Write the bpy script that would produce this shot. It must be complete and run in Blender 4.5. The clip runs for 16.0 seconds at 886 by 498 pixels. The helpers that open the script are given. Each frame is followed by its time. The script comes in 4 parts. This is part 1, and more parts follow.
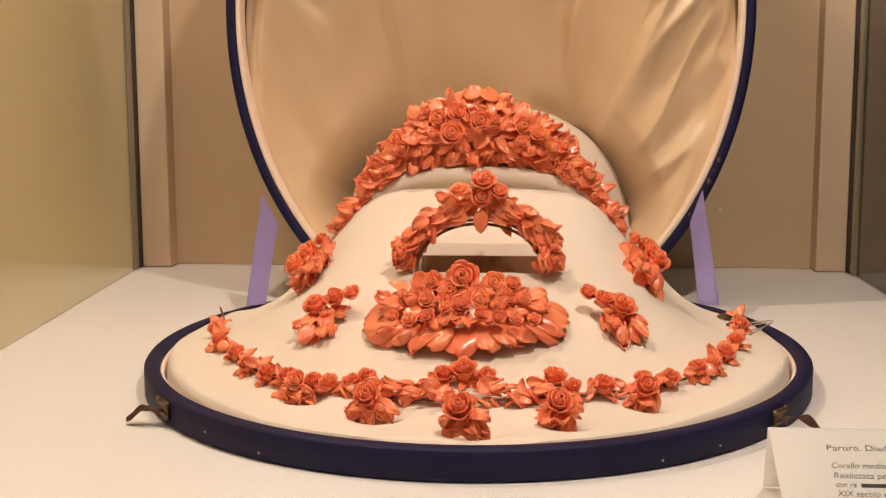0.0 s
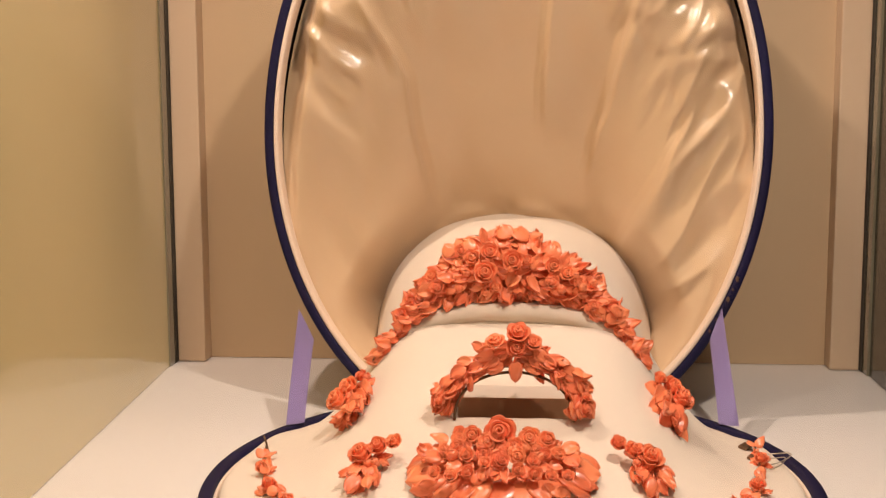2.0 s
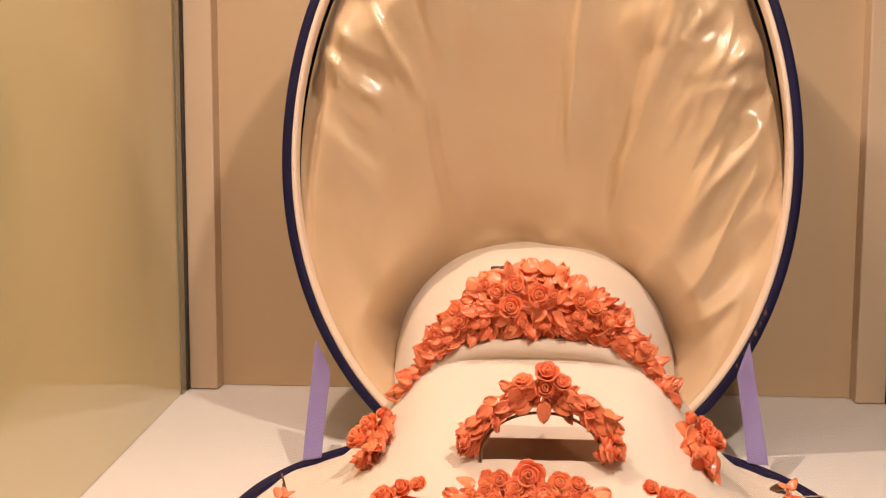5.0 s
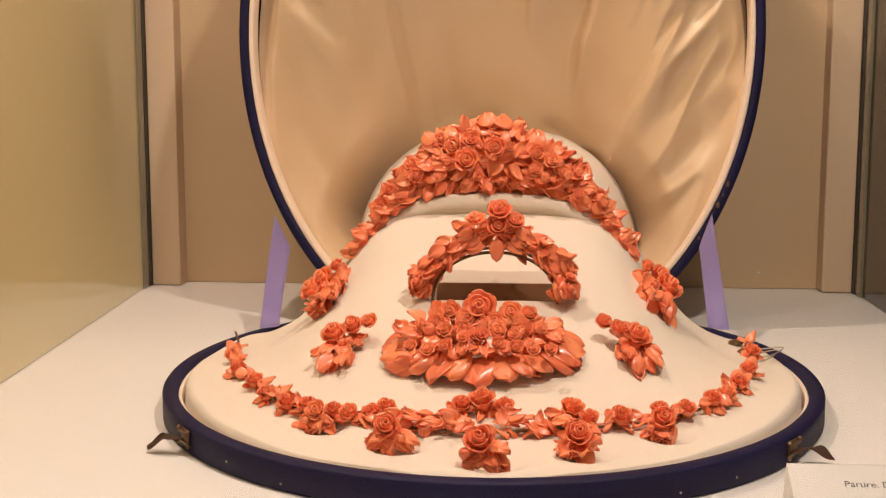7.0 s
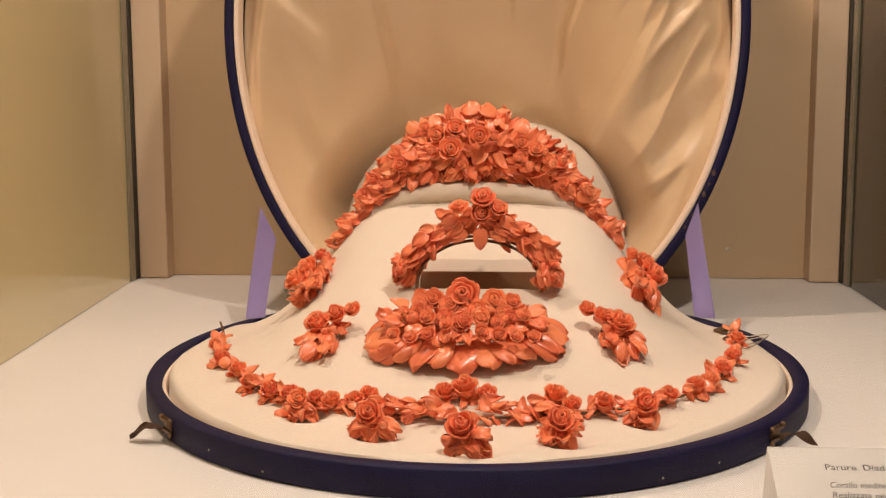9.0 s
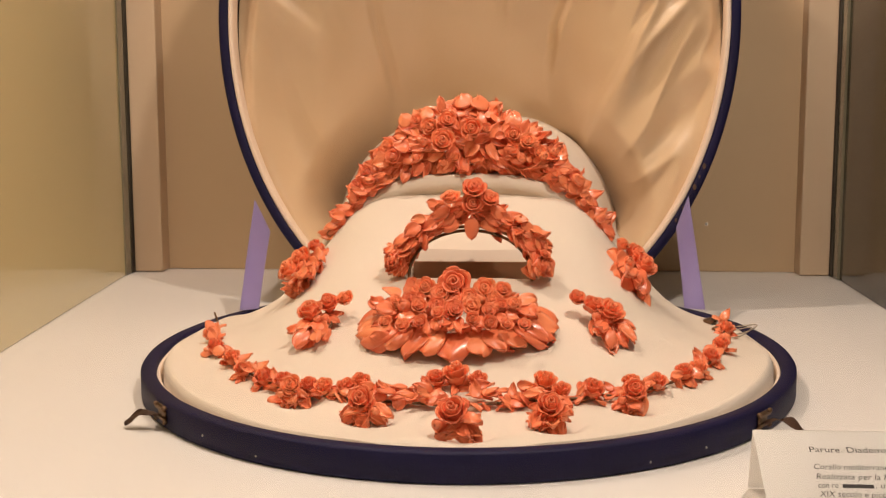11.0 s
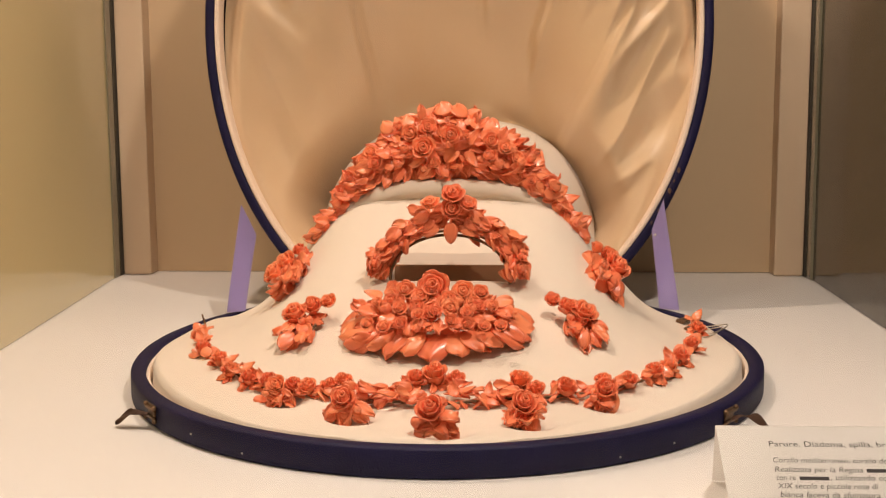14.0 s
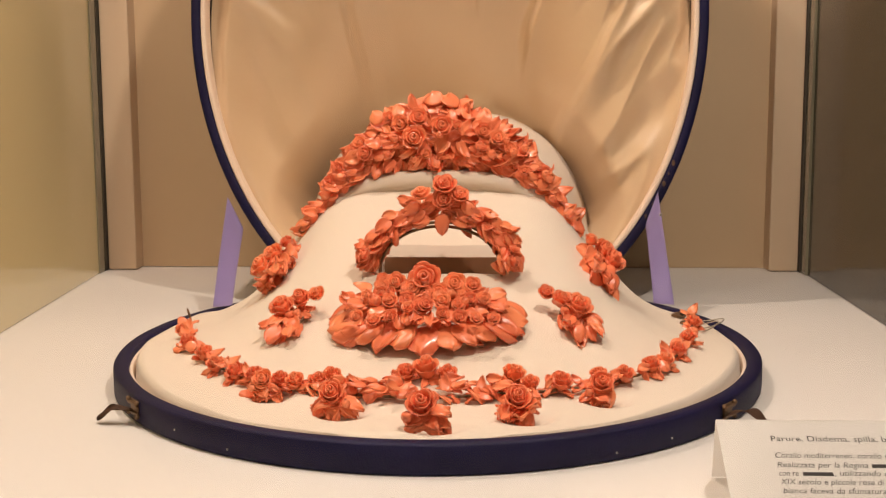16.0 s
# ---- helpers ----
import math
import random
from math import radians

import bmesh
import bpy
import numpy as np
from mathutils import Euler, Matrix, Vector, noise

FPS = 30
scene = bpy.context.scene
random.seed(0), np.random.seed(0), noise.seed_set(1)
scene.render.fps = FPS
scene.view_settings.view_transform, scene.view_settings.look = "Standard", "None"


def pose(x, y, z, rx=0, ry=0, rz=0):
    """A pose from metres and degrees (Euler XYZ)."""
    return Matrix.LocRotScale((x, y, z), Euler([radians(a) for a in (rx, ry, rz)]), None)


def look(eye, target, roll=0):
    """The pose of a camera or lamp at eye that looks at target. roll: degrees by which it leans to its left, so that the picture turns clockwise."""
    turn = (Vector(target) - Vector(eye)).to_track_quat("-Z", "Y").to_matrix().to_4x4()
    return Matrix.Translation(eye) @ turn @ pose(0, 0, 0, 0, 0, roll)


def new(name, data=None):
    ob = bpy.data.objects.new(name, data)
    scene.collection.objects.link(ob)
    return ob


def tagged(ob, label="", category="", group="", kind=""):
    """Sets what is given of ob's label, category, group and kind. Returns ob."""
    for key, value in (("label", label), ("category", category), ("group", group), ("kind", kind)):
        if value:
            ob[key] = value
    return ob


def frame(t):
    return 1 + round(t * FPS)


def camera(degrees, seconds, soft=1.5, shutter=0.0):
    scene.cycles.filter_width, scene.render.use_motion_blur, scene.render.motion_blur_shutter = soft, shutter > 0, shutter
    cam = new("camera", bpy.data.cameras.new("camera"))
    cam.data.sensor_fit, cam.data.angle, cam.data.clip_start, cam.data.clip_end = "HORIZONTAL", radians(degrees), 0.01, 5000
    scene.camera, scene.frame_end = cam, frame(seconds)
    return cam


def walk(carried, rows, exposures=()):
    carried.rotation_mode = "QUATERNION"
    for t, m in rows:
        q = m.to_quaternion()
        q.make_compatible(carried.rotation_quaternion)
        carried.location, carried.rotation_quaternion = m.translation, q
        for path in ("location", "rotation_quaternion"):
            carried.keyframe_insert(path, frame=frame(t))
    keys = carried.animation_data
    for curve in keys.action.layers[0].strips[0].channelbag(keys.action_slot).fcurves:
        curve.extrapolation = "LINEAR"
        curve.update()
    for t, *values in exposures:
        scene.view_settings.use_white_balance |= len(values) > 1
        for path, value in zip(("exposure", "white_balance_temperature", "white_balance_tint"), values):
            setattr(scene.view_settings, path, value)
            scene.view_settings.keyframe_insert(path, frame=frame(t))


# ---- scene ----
cam = camera(40.0, 16.0, soft=1.2)
PATH = [
    (0, (0.131, 0.175, 0.169), (-0.011, 2.151, -0.103), -0.2),
    (0.5, (0.127, 0.17, 0.177), (-0.019, 2.147, -0.091), -0.2),
    (1, (0.128, 0.165, 0.18), (-0.018, 2.142, -0.084), -0.2),
    (1.5, (0.12, 0.154, 0.199), (-0.031, 2.131, -0.064), -0.3),
    (2, (0.116, 0.146, 0.253), (-0.038, 2.124, 0.001), -0.2),
    (2.5, (0.108, 0.143, 0.307), (-0.049, 2.124, 0.079), -0.1),
    (3, (0.101, 0.141, 0.356), (-0.067, 2.123, 0.14), -0.3),
    (3.5, (0.101, 0.144, 0.388), (-0.066, 2.126, 0.176), -0.3),
    (4, (0.103, 0.149, 0.363), (-0.059, 2.132, 0.157), -0.3),
    (4.5, (0.104, 0.158, 0.319), (-0.052, 2.14, 0.098), -0.2),
    (5, (0.101, 0.168, 0.263), (-0.059, 2.148, 0.033), 0.2),
    (5.2, (0.103, 0.168, 0.245), (-0.059, 2.148, 0.015), 0.3),
    (7.3, (0.122, 0.17, 0.181), (-0.011, 2.147, -0.084), 0.0),
    (7.5, (0.123, 0.171, 0.18), (-0.009, 2.149, -0.083), -0.0),
    (8, (0.124, 0.173, 0.177), (-0.006, 2.151, -0.089), 0.0),
    (8.5, (0.123, 0.172, 0.176), (-0.005, 2.15, -0.088), 0.0),
    (9, (0.126, 0.17, 0.178), (0.0, 2.147, -0.091), -0.2),
    (11.3, (0.13, 0.162, 0.173), (0.012, 2.141, -0.096), -0.2),
    (11.5, (0.132, 0.162, 0.175), (0.015, 2.141, -0.091), -0.3),
    (12, (0.129, 0.16, 0.176), (0.013, 2.138, -0.096), -0.2),
    (12.5, (0.13, 0.154, 0.178), (0.016, 2.133, -0.088), -0.2),
    (13, (0.13, 0.15, 0.177), (0.018, 2.128, -0.093), -0.2),
    (13.5, (0.132, 0.144, 0.178), (0.023, 2.123, -0.091), -0.2),
    (14, (0.135, 0.139, 0.179), (0.035, 2.118, -0.091), -0.3),
    (14.5, (0.136, 0.145, 0.179), (0.039, 2.124, -0.094), -0.3),
    (15, (0.135, 0.155, 0.177), (0.044, 2.135, -0.091), -0.3),
    (15.5, (0.134, 0.159, 0.175), (0.046, 2.139, -0.095), -0.2),
    (16, (0.133, 0.155, 0.172), (0.051, 2.135, -0.098), -0.2),
]
walk(cam, [(t, look(eye, target, roll)) for t, eye, target, roll in PATH],
     exposures=[(0, -0.09, 6500, 8), (1.2, -0.07, 6550, 9), (2.5, 0.14, 6550, 12), (3.5, 0.36, 6400, 12), (4.0, 0.37, 6450, 12), (4.5, 0.24, 6800, 15), (5.2, 0.10, 6850, 15),
                (7.3, -0.07, 6550, 9), (9.0, -0.17, 6550, 9), (12.0, -0.10, 6500, 8), (16, -0.07, 6450, 8)])

# ---- light ----
world = bpy.data.worlds.new("room_air")
scene.world = world
world.use_nodes = True
bg = world.node_tree.nodes["Background"]
bg.inputs["Color"].default_value = (1.0, 0.80, 0.56, 1)
bg.inputs["Strength"].default_value = 0.008


def spot(name, place, target, watts, size, angle, colour):
    data = bpy.data.lights.new(name, "SPOT")
    data.energy, data.shadow_soft_size, data.spot_size, data.spot_blend, data.color = watts, size, radians(angle), 0.6, colour
    ob = new(name, data)
    ob.matrix_world = look(place, target)
    return ob


WARM = (1.0, 0.80, 0.67)
spot("showcase_spot", (-0.16, 0.95, 0.88), (0.05, 0.95, 0.10), 16.0, 0.014, 120, WARM)
spot("showcase_spot", (0.33, 0.55, 0.88), (0.22, 0.78, 0.05), 24.0, 0.020, 100, (1.0, 0.84, 0.71))
spot("showcase_spot", (-0.10, 0.56, 0.88), (0.04, 0.86, 0.05), 5.0, 0.022, 100, WARM)


# ---- materials ----
def material(name, colour, rough=0.5, vary=0.08, scale=40.0, bump=0.0, bump_scale=300.0, metal=0.0, coat=0.0, sheen=0.0,
             second=None, stain=0.0, random_tint=0.0, ior=1.5, alpha_stretch=(1, 1, 1), aniso=0.0):
    m = bpy.data.materials.new(name)
    m.use_nodes = True
    nt = m.node_tree
    b = nt.nodes["Principled BSDF"]
    b.inputs["Roughness"].default_value, b.inputs["Metallic"].default_value = rough, metal
    b.inputs["Coat Weight"].default_value, b.inputs["Sheen Weight"].default_value = coat, sheen
    b.inputs["Coat Roughness"].default_value = 0.04
    b.inputs["IOR"].default_value = ior
    b.inputs["Anisotropic"].default_value = aniso
    co = nt.nodes.new("ShaderNodeTexCoord")
    mp = nt.nodes.new("ShaderNodeMapping")
    mp.inputs["Scale"].default_value = alpha_stretch
    nt.links.new(co.outputs["Object"], mp.inputs["Vector"])
    n1 = nt.nodes.new("ShaderNodeTexNoise")
    n1.inputs["Scale"].default_value, n1.inputs["Detail"].default_value = scale, 6
    nt.links.new(mp.outputs["Vector"], n1.inputs["Vector"])
    dark = tuple(c * (1 - vary) for c in colour)
    light = tuple(min(1, c * (1 + vary)) for c in (second or colour))
    mix = nt.nodes.new("ShaderNodeMix")
    mix.data_type = "RGBA"
    mix.inputs["A"].default_value, mix.inputs["B"].default_value = (*dark, 1), (*light, 1)
    nt.links.new(n1.outputs["Fac"], mix.inputs["Factor"])
    out = mix.outputs["Result"]
    if stain:
        n2 = nt.nodes.new("ShaderNodeTexNoise")
        n2.inputs["Scale"].default_value, n2.inputs["Detail"].default_value = scale * 0.17, 3
        nt.links.new(mp.outputs["Vector"], n2.inputs["Vector"])
        ramp = nt.nodes.new("ShaderNodeValToRGB")
        ramp.color_ramp.elements[0].position, ramp.color_ramp.elements[1].position = 0.35, 0.7
        ramp.color_ramp.elements[0].color = (1 - stain, 1 - stain * 1.15, 1 - stain * 1.4, 1)
        ramp.color_ramp.elements[1].color = (1, 1, 1, 1)
        nt.links.new(n2.outputs["Fac"], ramp.inputs["Fac"])
        mul = nt.nodes.new("ShaderNodeMix")
        mul.data_type, mul.blend_type = "RGBA", "MULTIPLY"
        mul.inputs["Factor"].default_value = 1
        nt.links.new(out, mul.inputs["A"]), nt.links.new(ramp.outputs["Color"], mul.inputs["B"])
        out = mul.outputs["Result"]
    if random_tint:
        info = nt.nodes.new("ShaderNodeObjectInfo")
        hsv = nt.nodes.new("ShaderNodeHueSaturation")
        a, c, v = nt.nodes.new("ShaderNodeMapRange"), nt.nodes.new("ShaderNodeMapRange"), nt.nodes.new("ShaderNodeMapRange")
        a.inputs["To Min"].default_value, a.inputs["To Max"].default_value = 1 - random_tint, 1 + random_tint * 0.6
        c.inputs["To Min"].default_value, c.inputs["To Max"].default_value = 0.497, 0.507
        v.inputs["To Min"].default_value, v.inputs["To Max"].default_value = 1.0, 1 - random_tint * 0.5
        for k, key in ((a, "Value"), (c, "Hue"), (v, "Saturation")):
            nt.links.new(info.outputs["Random"], k.inputs["Value"])
            nt.links.new(k.outputs["Result"], hsv.inputs[key])
        nt.links.new(out, hsv.inputs["Color"])
        out = hsv.outputs["Color"]
    nt.links.new(out, b.inputs["Base Color"])
    if bump:
        n3 = nt.nodes.new("ShaderNodeTexNoise")
        n3.inputs["Scale"].default_value, n3.inputs["Detail"].default_value = bump_scale, 4
        nt.links.new(mp.outputs["Vector"], n3.inputs["Vector"])
        bp = nt.nodes.new("ShaderNodeBump")
        bp.inputs["Strength"].default_value, bp.inputs["Distance"].default_value = bump, 0.001
        nt.links.new(n3.outputs["Fac"], bp.inputs["Height"])
        nt.links.new(bp.outputs["Normal"], b.inputs["Normal"])
    return m


TABLE = material("white_lacquered_shelf", (0.84, 0.81, 0.77), 0.42, 0.03, 12, 0.05, 500, stain=0.05)
WALL = material("painted_panel", (0.62, 0.45, 0.275), 0.6, 0.04, 9, 0.06, 350, stain=0.06)
POST = material("painted_post", (0.68, 0.51, 0.345), 0.5, 0.03, 14, 0.05, 350)
OLIVE = material("olive_glass_side", (0.68, 0.57, 0.30), 0.10, 0.06, 5, coat=0.3, ior=1.9)
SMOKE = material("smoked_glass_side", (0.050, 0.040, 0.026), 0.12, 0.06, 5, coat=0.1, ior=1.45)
SEAL = material("dark_seal", (0.03, 0.028, 0.022), 0.45, 0.1, 60)
GLASS_EDGE = material("glass_edge", (0.20, 0.18, 0.12), 0.2, 0.1, 60, coat=0.6)
ROOM = material("room_paint", (0.16, 0.13, 0.09), 0.8, 0.05, 3)
VELVET = material("navy_leatherette", (0.010, 0.0085, 0.050), 0.58, 0.25, 60, 0.35, 900, stain=0.2, ior=1.32)
CREAM = material("cream_felt", (0.82, 0.715, 0.59), 0.85, 0.04, 25, 0.25, 1400, sheen=0.25, stain=0.07)
LIP = material("cream_edge_tape", (0.82, 0.66, 0.52), 0.6, 0.06, 70, 0.2, 900)
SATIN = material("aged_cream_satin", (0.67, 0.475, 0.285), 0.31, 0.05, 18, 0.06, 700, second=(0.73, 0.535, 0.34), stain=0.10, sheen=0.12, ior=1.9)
RIBBON = material("lilac_ribbon", (0.42, 0.34, 0.66), 0.45, 0.06, 60, 0.2, 1200, sheen=0.3)
BRONZE = material("tarnished_bronze", (0.10, 0.055, 0.03), 0.45, 0.5, 300, 0.3, 900, metal=0.6, second=(0.22, 0.13, 0.07))
LEATHER = material("worn_leather_tab", (0.13, 0.065, 0.038), 0.6, 0.3, 200, 0.3, 900)
# brown that holds the bangle's shadow on the cream slot wall as colour
SLOT_SHADE = material("brown_slot_shade", (0.36, 0.19, 0.10), 0.8, 0.15, 90, 0.2, 900, stain=0.2)
CORAL = material("polished_coral", (0.95, 0.235, 0.095), 0.28, 0.06, 160, 0.05, 900, coat=0.9, random_tint=0.07)
PAPER = material("card_paper", (0.93, 0.91, 0.87), 0.75, 0.02, 60, 0.08, 900)
INK = material("grey_ink", (0.045, 0.04, 0.038), 0.8, 0.05, 200)
PLATE = material("black_maker_plate", (0.02, 0.018, 0.02), 0.35, 0.3, 300, coat=0.3)
SILVERED = material("silvered_trim", (0.65, 0.60, 0.50), 0.3, 0.1, 300, metal=0.9)


# ---- builders ----
def thing(name, place, label, category, group="", kind=""):
    ob = new(name)
    ob.location = place
    ob.empty_display_size = 0.01
    bpy.context.view_layer.update()
    return tagged(ob, label, category, group, kind)


def link(name, me, mat, parent=None, label="", matrix=None):
    if mat and not me.materials:
        me.materials.append(mat)
    ob = new(name, me)
    if parent:
        ob.parent = parent
        ob.matrix_parent_inverse = world_of(parent).inverted()
    if matrix is not None:
        ob.matrix_basis = matrix
    if label:
        tagged(ob, label)
    return ob


def world_of(ob):
    m = ob.matrix_basis.copy()
    if ob.parent:
        m = world_of(ob.parent) @ ob.matrix_parent_inverse @ m
    return m


def part(name, bm, mat, parent=None, label="", smooth=True):
    me = bpy.data.meshes.new(name)
    bmesh.ops.recalc_face_normals(bm, faces=bm.faces)
    bm.to_mesh(me)
    bm.free()
    if smooth:
        for p in me.polygons:
            p.use_smooth = True
    return link(name, me, mat, parent, label)


def box(bm, lo, hi, bevel=0.0):
    r = bmesh.ops.create_cube(bm, size=1)
    vs = r["verts"]
    for v in vs:
        v.co = Vector([lo[k] + (v.co[k] + 0.5) * (hi[k] - lo[k]) for k in range(3)])
    if bevel:
        es = list({e for v in vs for e in v.link_edges})
        bmesh.ops.bevel(bm, geom=es, offset=bevel, segments=2, profile=0.6, affect="EDGES")
    return bm


def grid(rows, close_u=False, close_v=False):
    """A surface through rows of points."""
    bm = bmesh.new()
    vs = [[bm.verts.new(p) for p in row] for row in rows]
    n, m = len(vs), len(vs[0])
    for i in range(n if close_v else n - 1):
        for j in range(m if close_u else m - 1):
            a, b, c, d = vs[i][j], vs[i][(j + 1) % m], vs[(i + 1) % n][(j + 1) % m], vs[(i + 1) % n][j]
            if len({a, b, c, d}) == 4:
                bm.faces.new((a, b, c, d))
    return bm


def smoothstep(a, b, x):
    t = min(1.0, max(0.0, (x - a) / (b - a)))
    return t * t * (3 - 2 * t)


def tube(points, radius, sides=8, closed=False):
    rows = []
    pts = [Vector(p) for p in points]
    for i, p in enumerate(pts):
        a = pts[max(0, i - 1)]
        b = pts[min(len(pts) - 1, i + 1)]
        d = (b - a).normalized()
        s = d.cross(Vector((0, 0, 1)))
        s = s.normalized() if s.length > 1e-4 else Vector((1, 0, 0))
        u = s.cross(d)
        r = radius[i] if isinstance(radius, list) else radius
        rows.append([p + r * (math.cos(2 * math.pi * k / sides) * s + math.sin(2 * math.pi * k / sides) * u) for k in range(sides)])
    bm = grid(rows, close_u=True)
    bm.verts.ensure_lookup_table()
    for ends in (range(sides), range(len(bm.verts) - sides, len(bm.verts))):
        bm.faces.new([bm.verts[k] for k in ends])
    return bm


# ---- showcase ----
CX = 0.100
FRONT, BACK = 0.02, 1.288
ground = part("shelf", box(bmesh.new(), (-0.30, 0.30, -0.04), (0.50, 1.32, 0.0)), TABLE, smooth=False)
tagged(ground, "white lacquered showcase shelf under the jewel case", "shelf", kind="structure")
plinth = part("plinth", box(bmesh.new(), (-0.27, 0.40, -0.5995), (0.47, 1.30, -0.0405), 0.004), POST, smooth=False)
tagged(plinth, "plain painted plinth that carries the showcase shelf", "plinth", kind="structure")
wall_back = part("wall_back", box(bmesh.new(), (-0.2, BACK, 0.0005), (0.386, BACK + 0.02, 0.92)), WALL, smooth=False)
tagged(wall_back, "cream painted back panel of the showcase", "wall", kind="structure")
for name, x0, x1 in (("trim_left", -0.2255, -0.199), ("trim_right", 0.3845, 0.4110)):
    p = part(name, box(bmesh.new(), (x0, 1.266, 0.0005), (x1, BACK + 0.012, 0.92), 0.002), POST, smooth=False)
    tagged(p, "pale painted corner post of the showcase", "post", kind="structure")


def side(name, a, b, thick, mat, label):
    """An upright pane from a to b on the plan, thickened outwards."""
    a, b = Vector((*a, 0)), Vector((*b, 0))
    out = (b - a).normalized().cross(Vector((0, 0, 1))) * thick
    bm = bmesh.new()
    vs = [bm.verts.new(p + Vector((0, 0, z))) for z in (0.0005, 0.92) for p in (a, b, b + out, a + out)]
    for f in ((0, 1, 2, 3), (4, 5, 6, 7), (0, 1, 5, 4), (1, 2, 6, 5), (2, 3, 7, 6), (3, 0, 4, 7)):
        bm.faces.new([vs[k] for k in f])
    return tagged(part(name, bm, mat, smooth=False), label, "glass pane", kind="structure")


side("wall_left", (-0.2285, 1.258), (-0.172, 0.40), 0.01, OLIVE, "olive tinted glass side pane reflecting the shelf")
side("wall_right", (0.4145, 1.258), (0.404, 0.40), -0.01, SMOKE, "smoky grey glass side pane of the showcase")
for name, x0, x1 in (("trim_seal_left", -0.2290, -0.2257), ("trim_seal_right", 0.4112, 0.4150)):
    tagged(part(name, box(bmesh.new(), (x0, 1.2585, 0.0005), (x1, 1.270, 0.92)), SEAL, smooth=False),
           "thin dark rubber seal along the glass edge", "seal", kind="structure")
for name, x0, x1 in (("trim_glass_left", -0.2292, -0.2262), ("trim_glass_right", 0.4120, 0.4150)):
    tagged(part(name, box(bmesh.new(), (x0, 1.2435, 0.0005), (x1, 1.2580, 0.92)), GLASS_EDGE, smooth=False),
           "greyish polished glass edge strip", "glass edge", kind="structure")
top = part("ceiling", box(bmesh.new(), (-0.30, 0.30, 0.92), (0.50, 1.32, 0.94)), WALL, smooth=False)
tagged(top, "cream ceiling panel of the showcase", "ceiling", kind="structure")
# unseen room shell, added to close off the space and its world light
for name, lo, hi in (("wall_room_behind", (-0.9, -0.82, -0.6), (1.1, -0.8, 1.2)), ("wall_room_left", (-0.92, -0.8, -0.6), (-0.9, 1.45, 1.2)),
                     ("wall_room_right", (1.1, -0.8, -0.6), (1.12, 1.45, 1.2)), ("wall_room_front", (-0.9, 1.45, -0.6), (1.1, 1.47, 1.2)),
                     ("floor", (-0.9, -0.8, -0.62), (1.1, 1.45, -0.6)), ("ceiling_room", (-0.9, -0.8, 1.2), (1.1, 1.45, 1.22))):
    tagged(part(name, box(bmesh.new(), lo, hi), ROOM, smooth=False), "unseen dim room wall added to enclose the showcase", "wall", kind="structure")

# ---- jewel case ----
CY, A, B, HINGE = 0.890, 0.1915, 0.2175, 1.086
case = thing("jewel_case", (CX, CY, 0), "open oval navy jewel case lined with cream satin", "jewel case")


def oval(profile, n=180):
    """Rows round the base's oval: profile gives (inset, z)."""
    rows = []
    for inset, z in profile:
        row = []
        for k in range(n):
            t = 2 * math.pi * k / n
            row.append((CX + (A - inset) * math.cos(t), min(HINGE - inset * 0.3, CY + (B - inset) * math.sin(t)), z))
        rows.append(row)
    return rows


part("base_rim", grid(oval([(0.0010, 0.0003), (0.0, 0.0012), (0.0, 0.0135), (0.0008, 0.0146), (0.0076, 0.0149), (0.0084, 0.0143), (0.0086, 0.003)]), close_u=True), VELVET, case, "navy leatherette rim of the base")
part("base_lip", grid(oval([(0.0087, 0.004), (0.0087, 0.0112), (0.0091, 0.0118), (0.0104, 0.0118), (0.0109, 0.0112), (0.0109, 0.002)]), close_u=True), LIP, case, "cream edge tape inside the rim")


def rise(y):
    """The cushion's height over the rim along its middle."""
    pts = ((0.66, 0.0), (0.715, 0.001), (0.755, 0.008), (0.80, 0.026), (0.85, 0.050), (0.90, 0.074), (0.938, 0.090),
           (0.9445, 0.1025), (0.97, 0.113), (1.01, 0.127), (1.05, 0.134), (1.10, 0.136), (1.25, 0.135))
    for (y0, h0), (y1, h1) in zip(pts, pts[1:]):
        if y <= y1:
            return h0 + (h1 - h0) * max(0.0, (y - y0) / (y1 - y0))
    return pts[-1][1]


def vault_half(y):
    """Half the width of the arched rear of the cushion."""
    return 0.102 + 0.004 * smoothstep(0.97, 1.08, y) + 0.017 * smoothstep(1.05, 1.22, y)


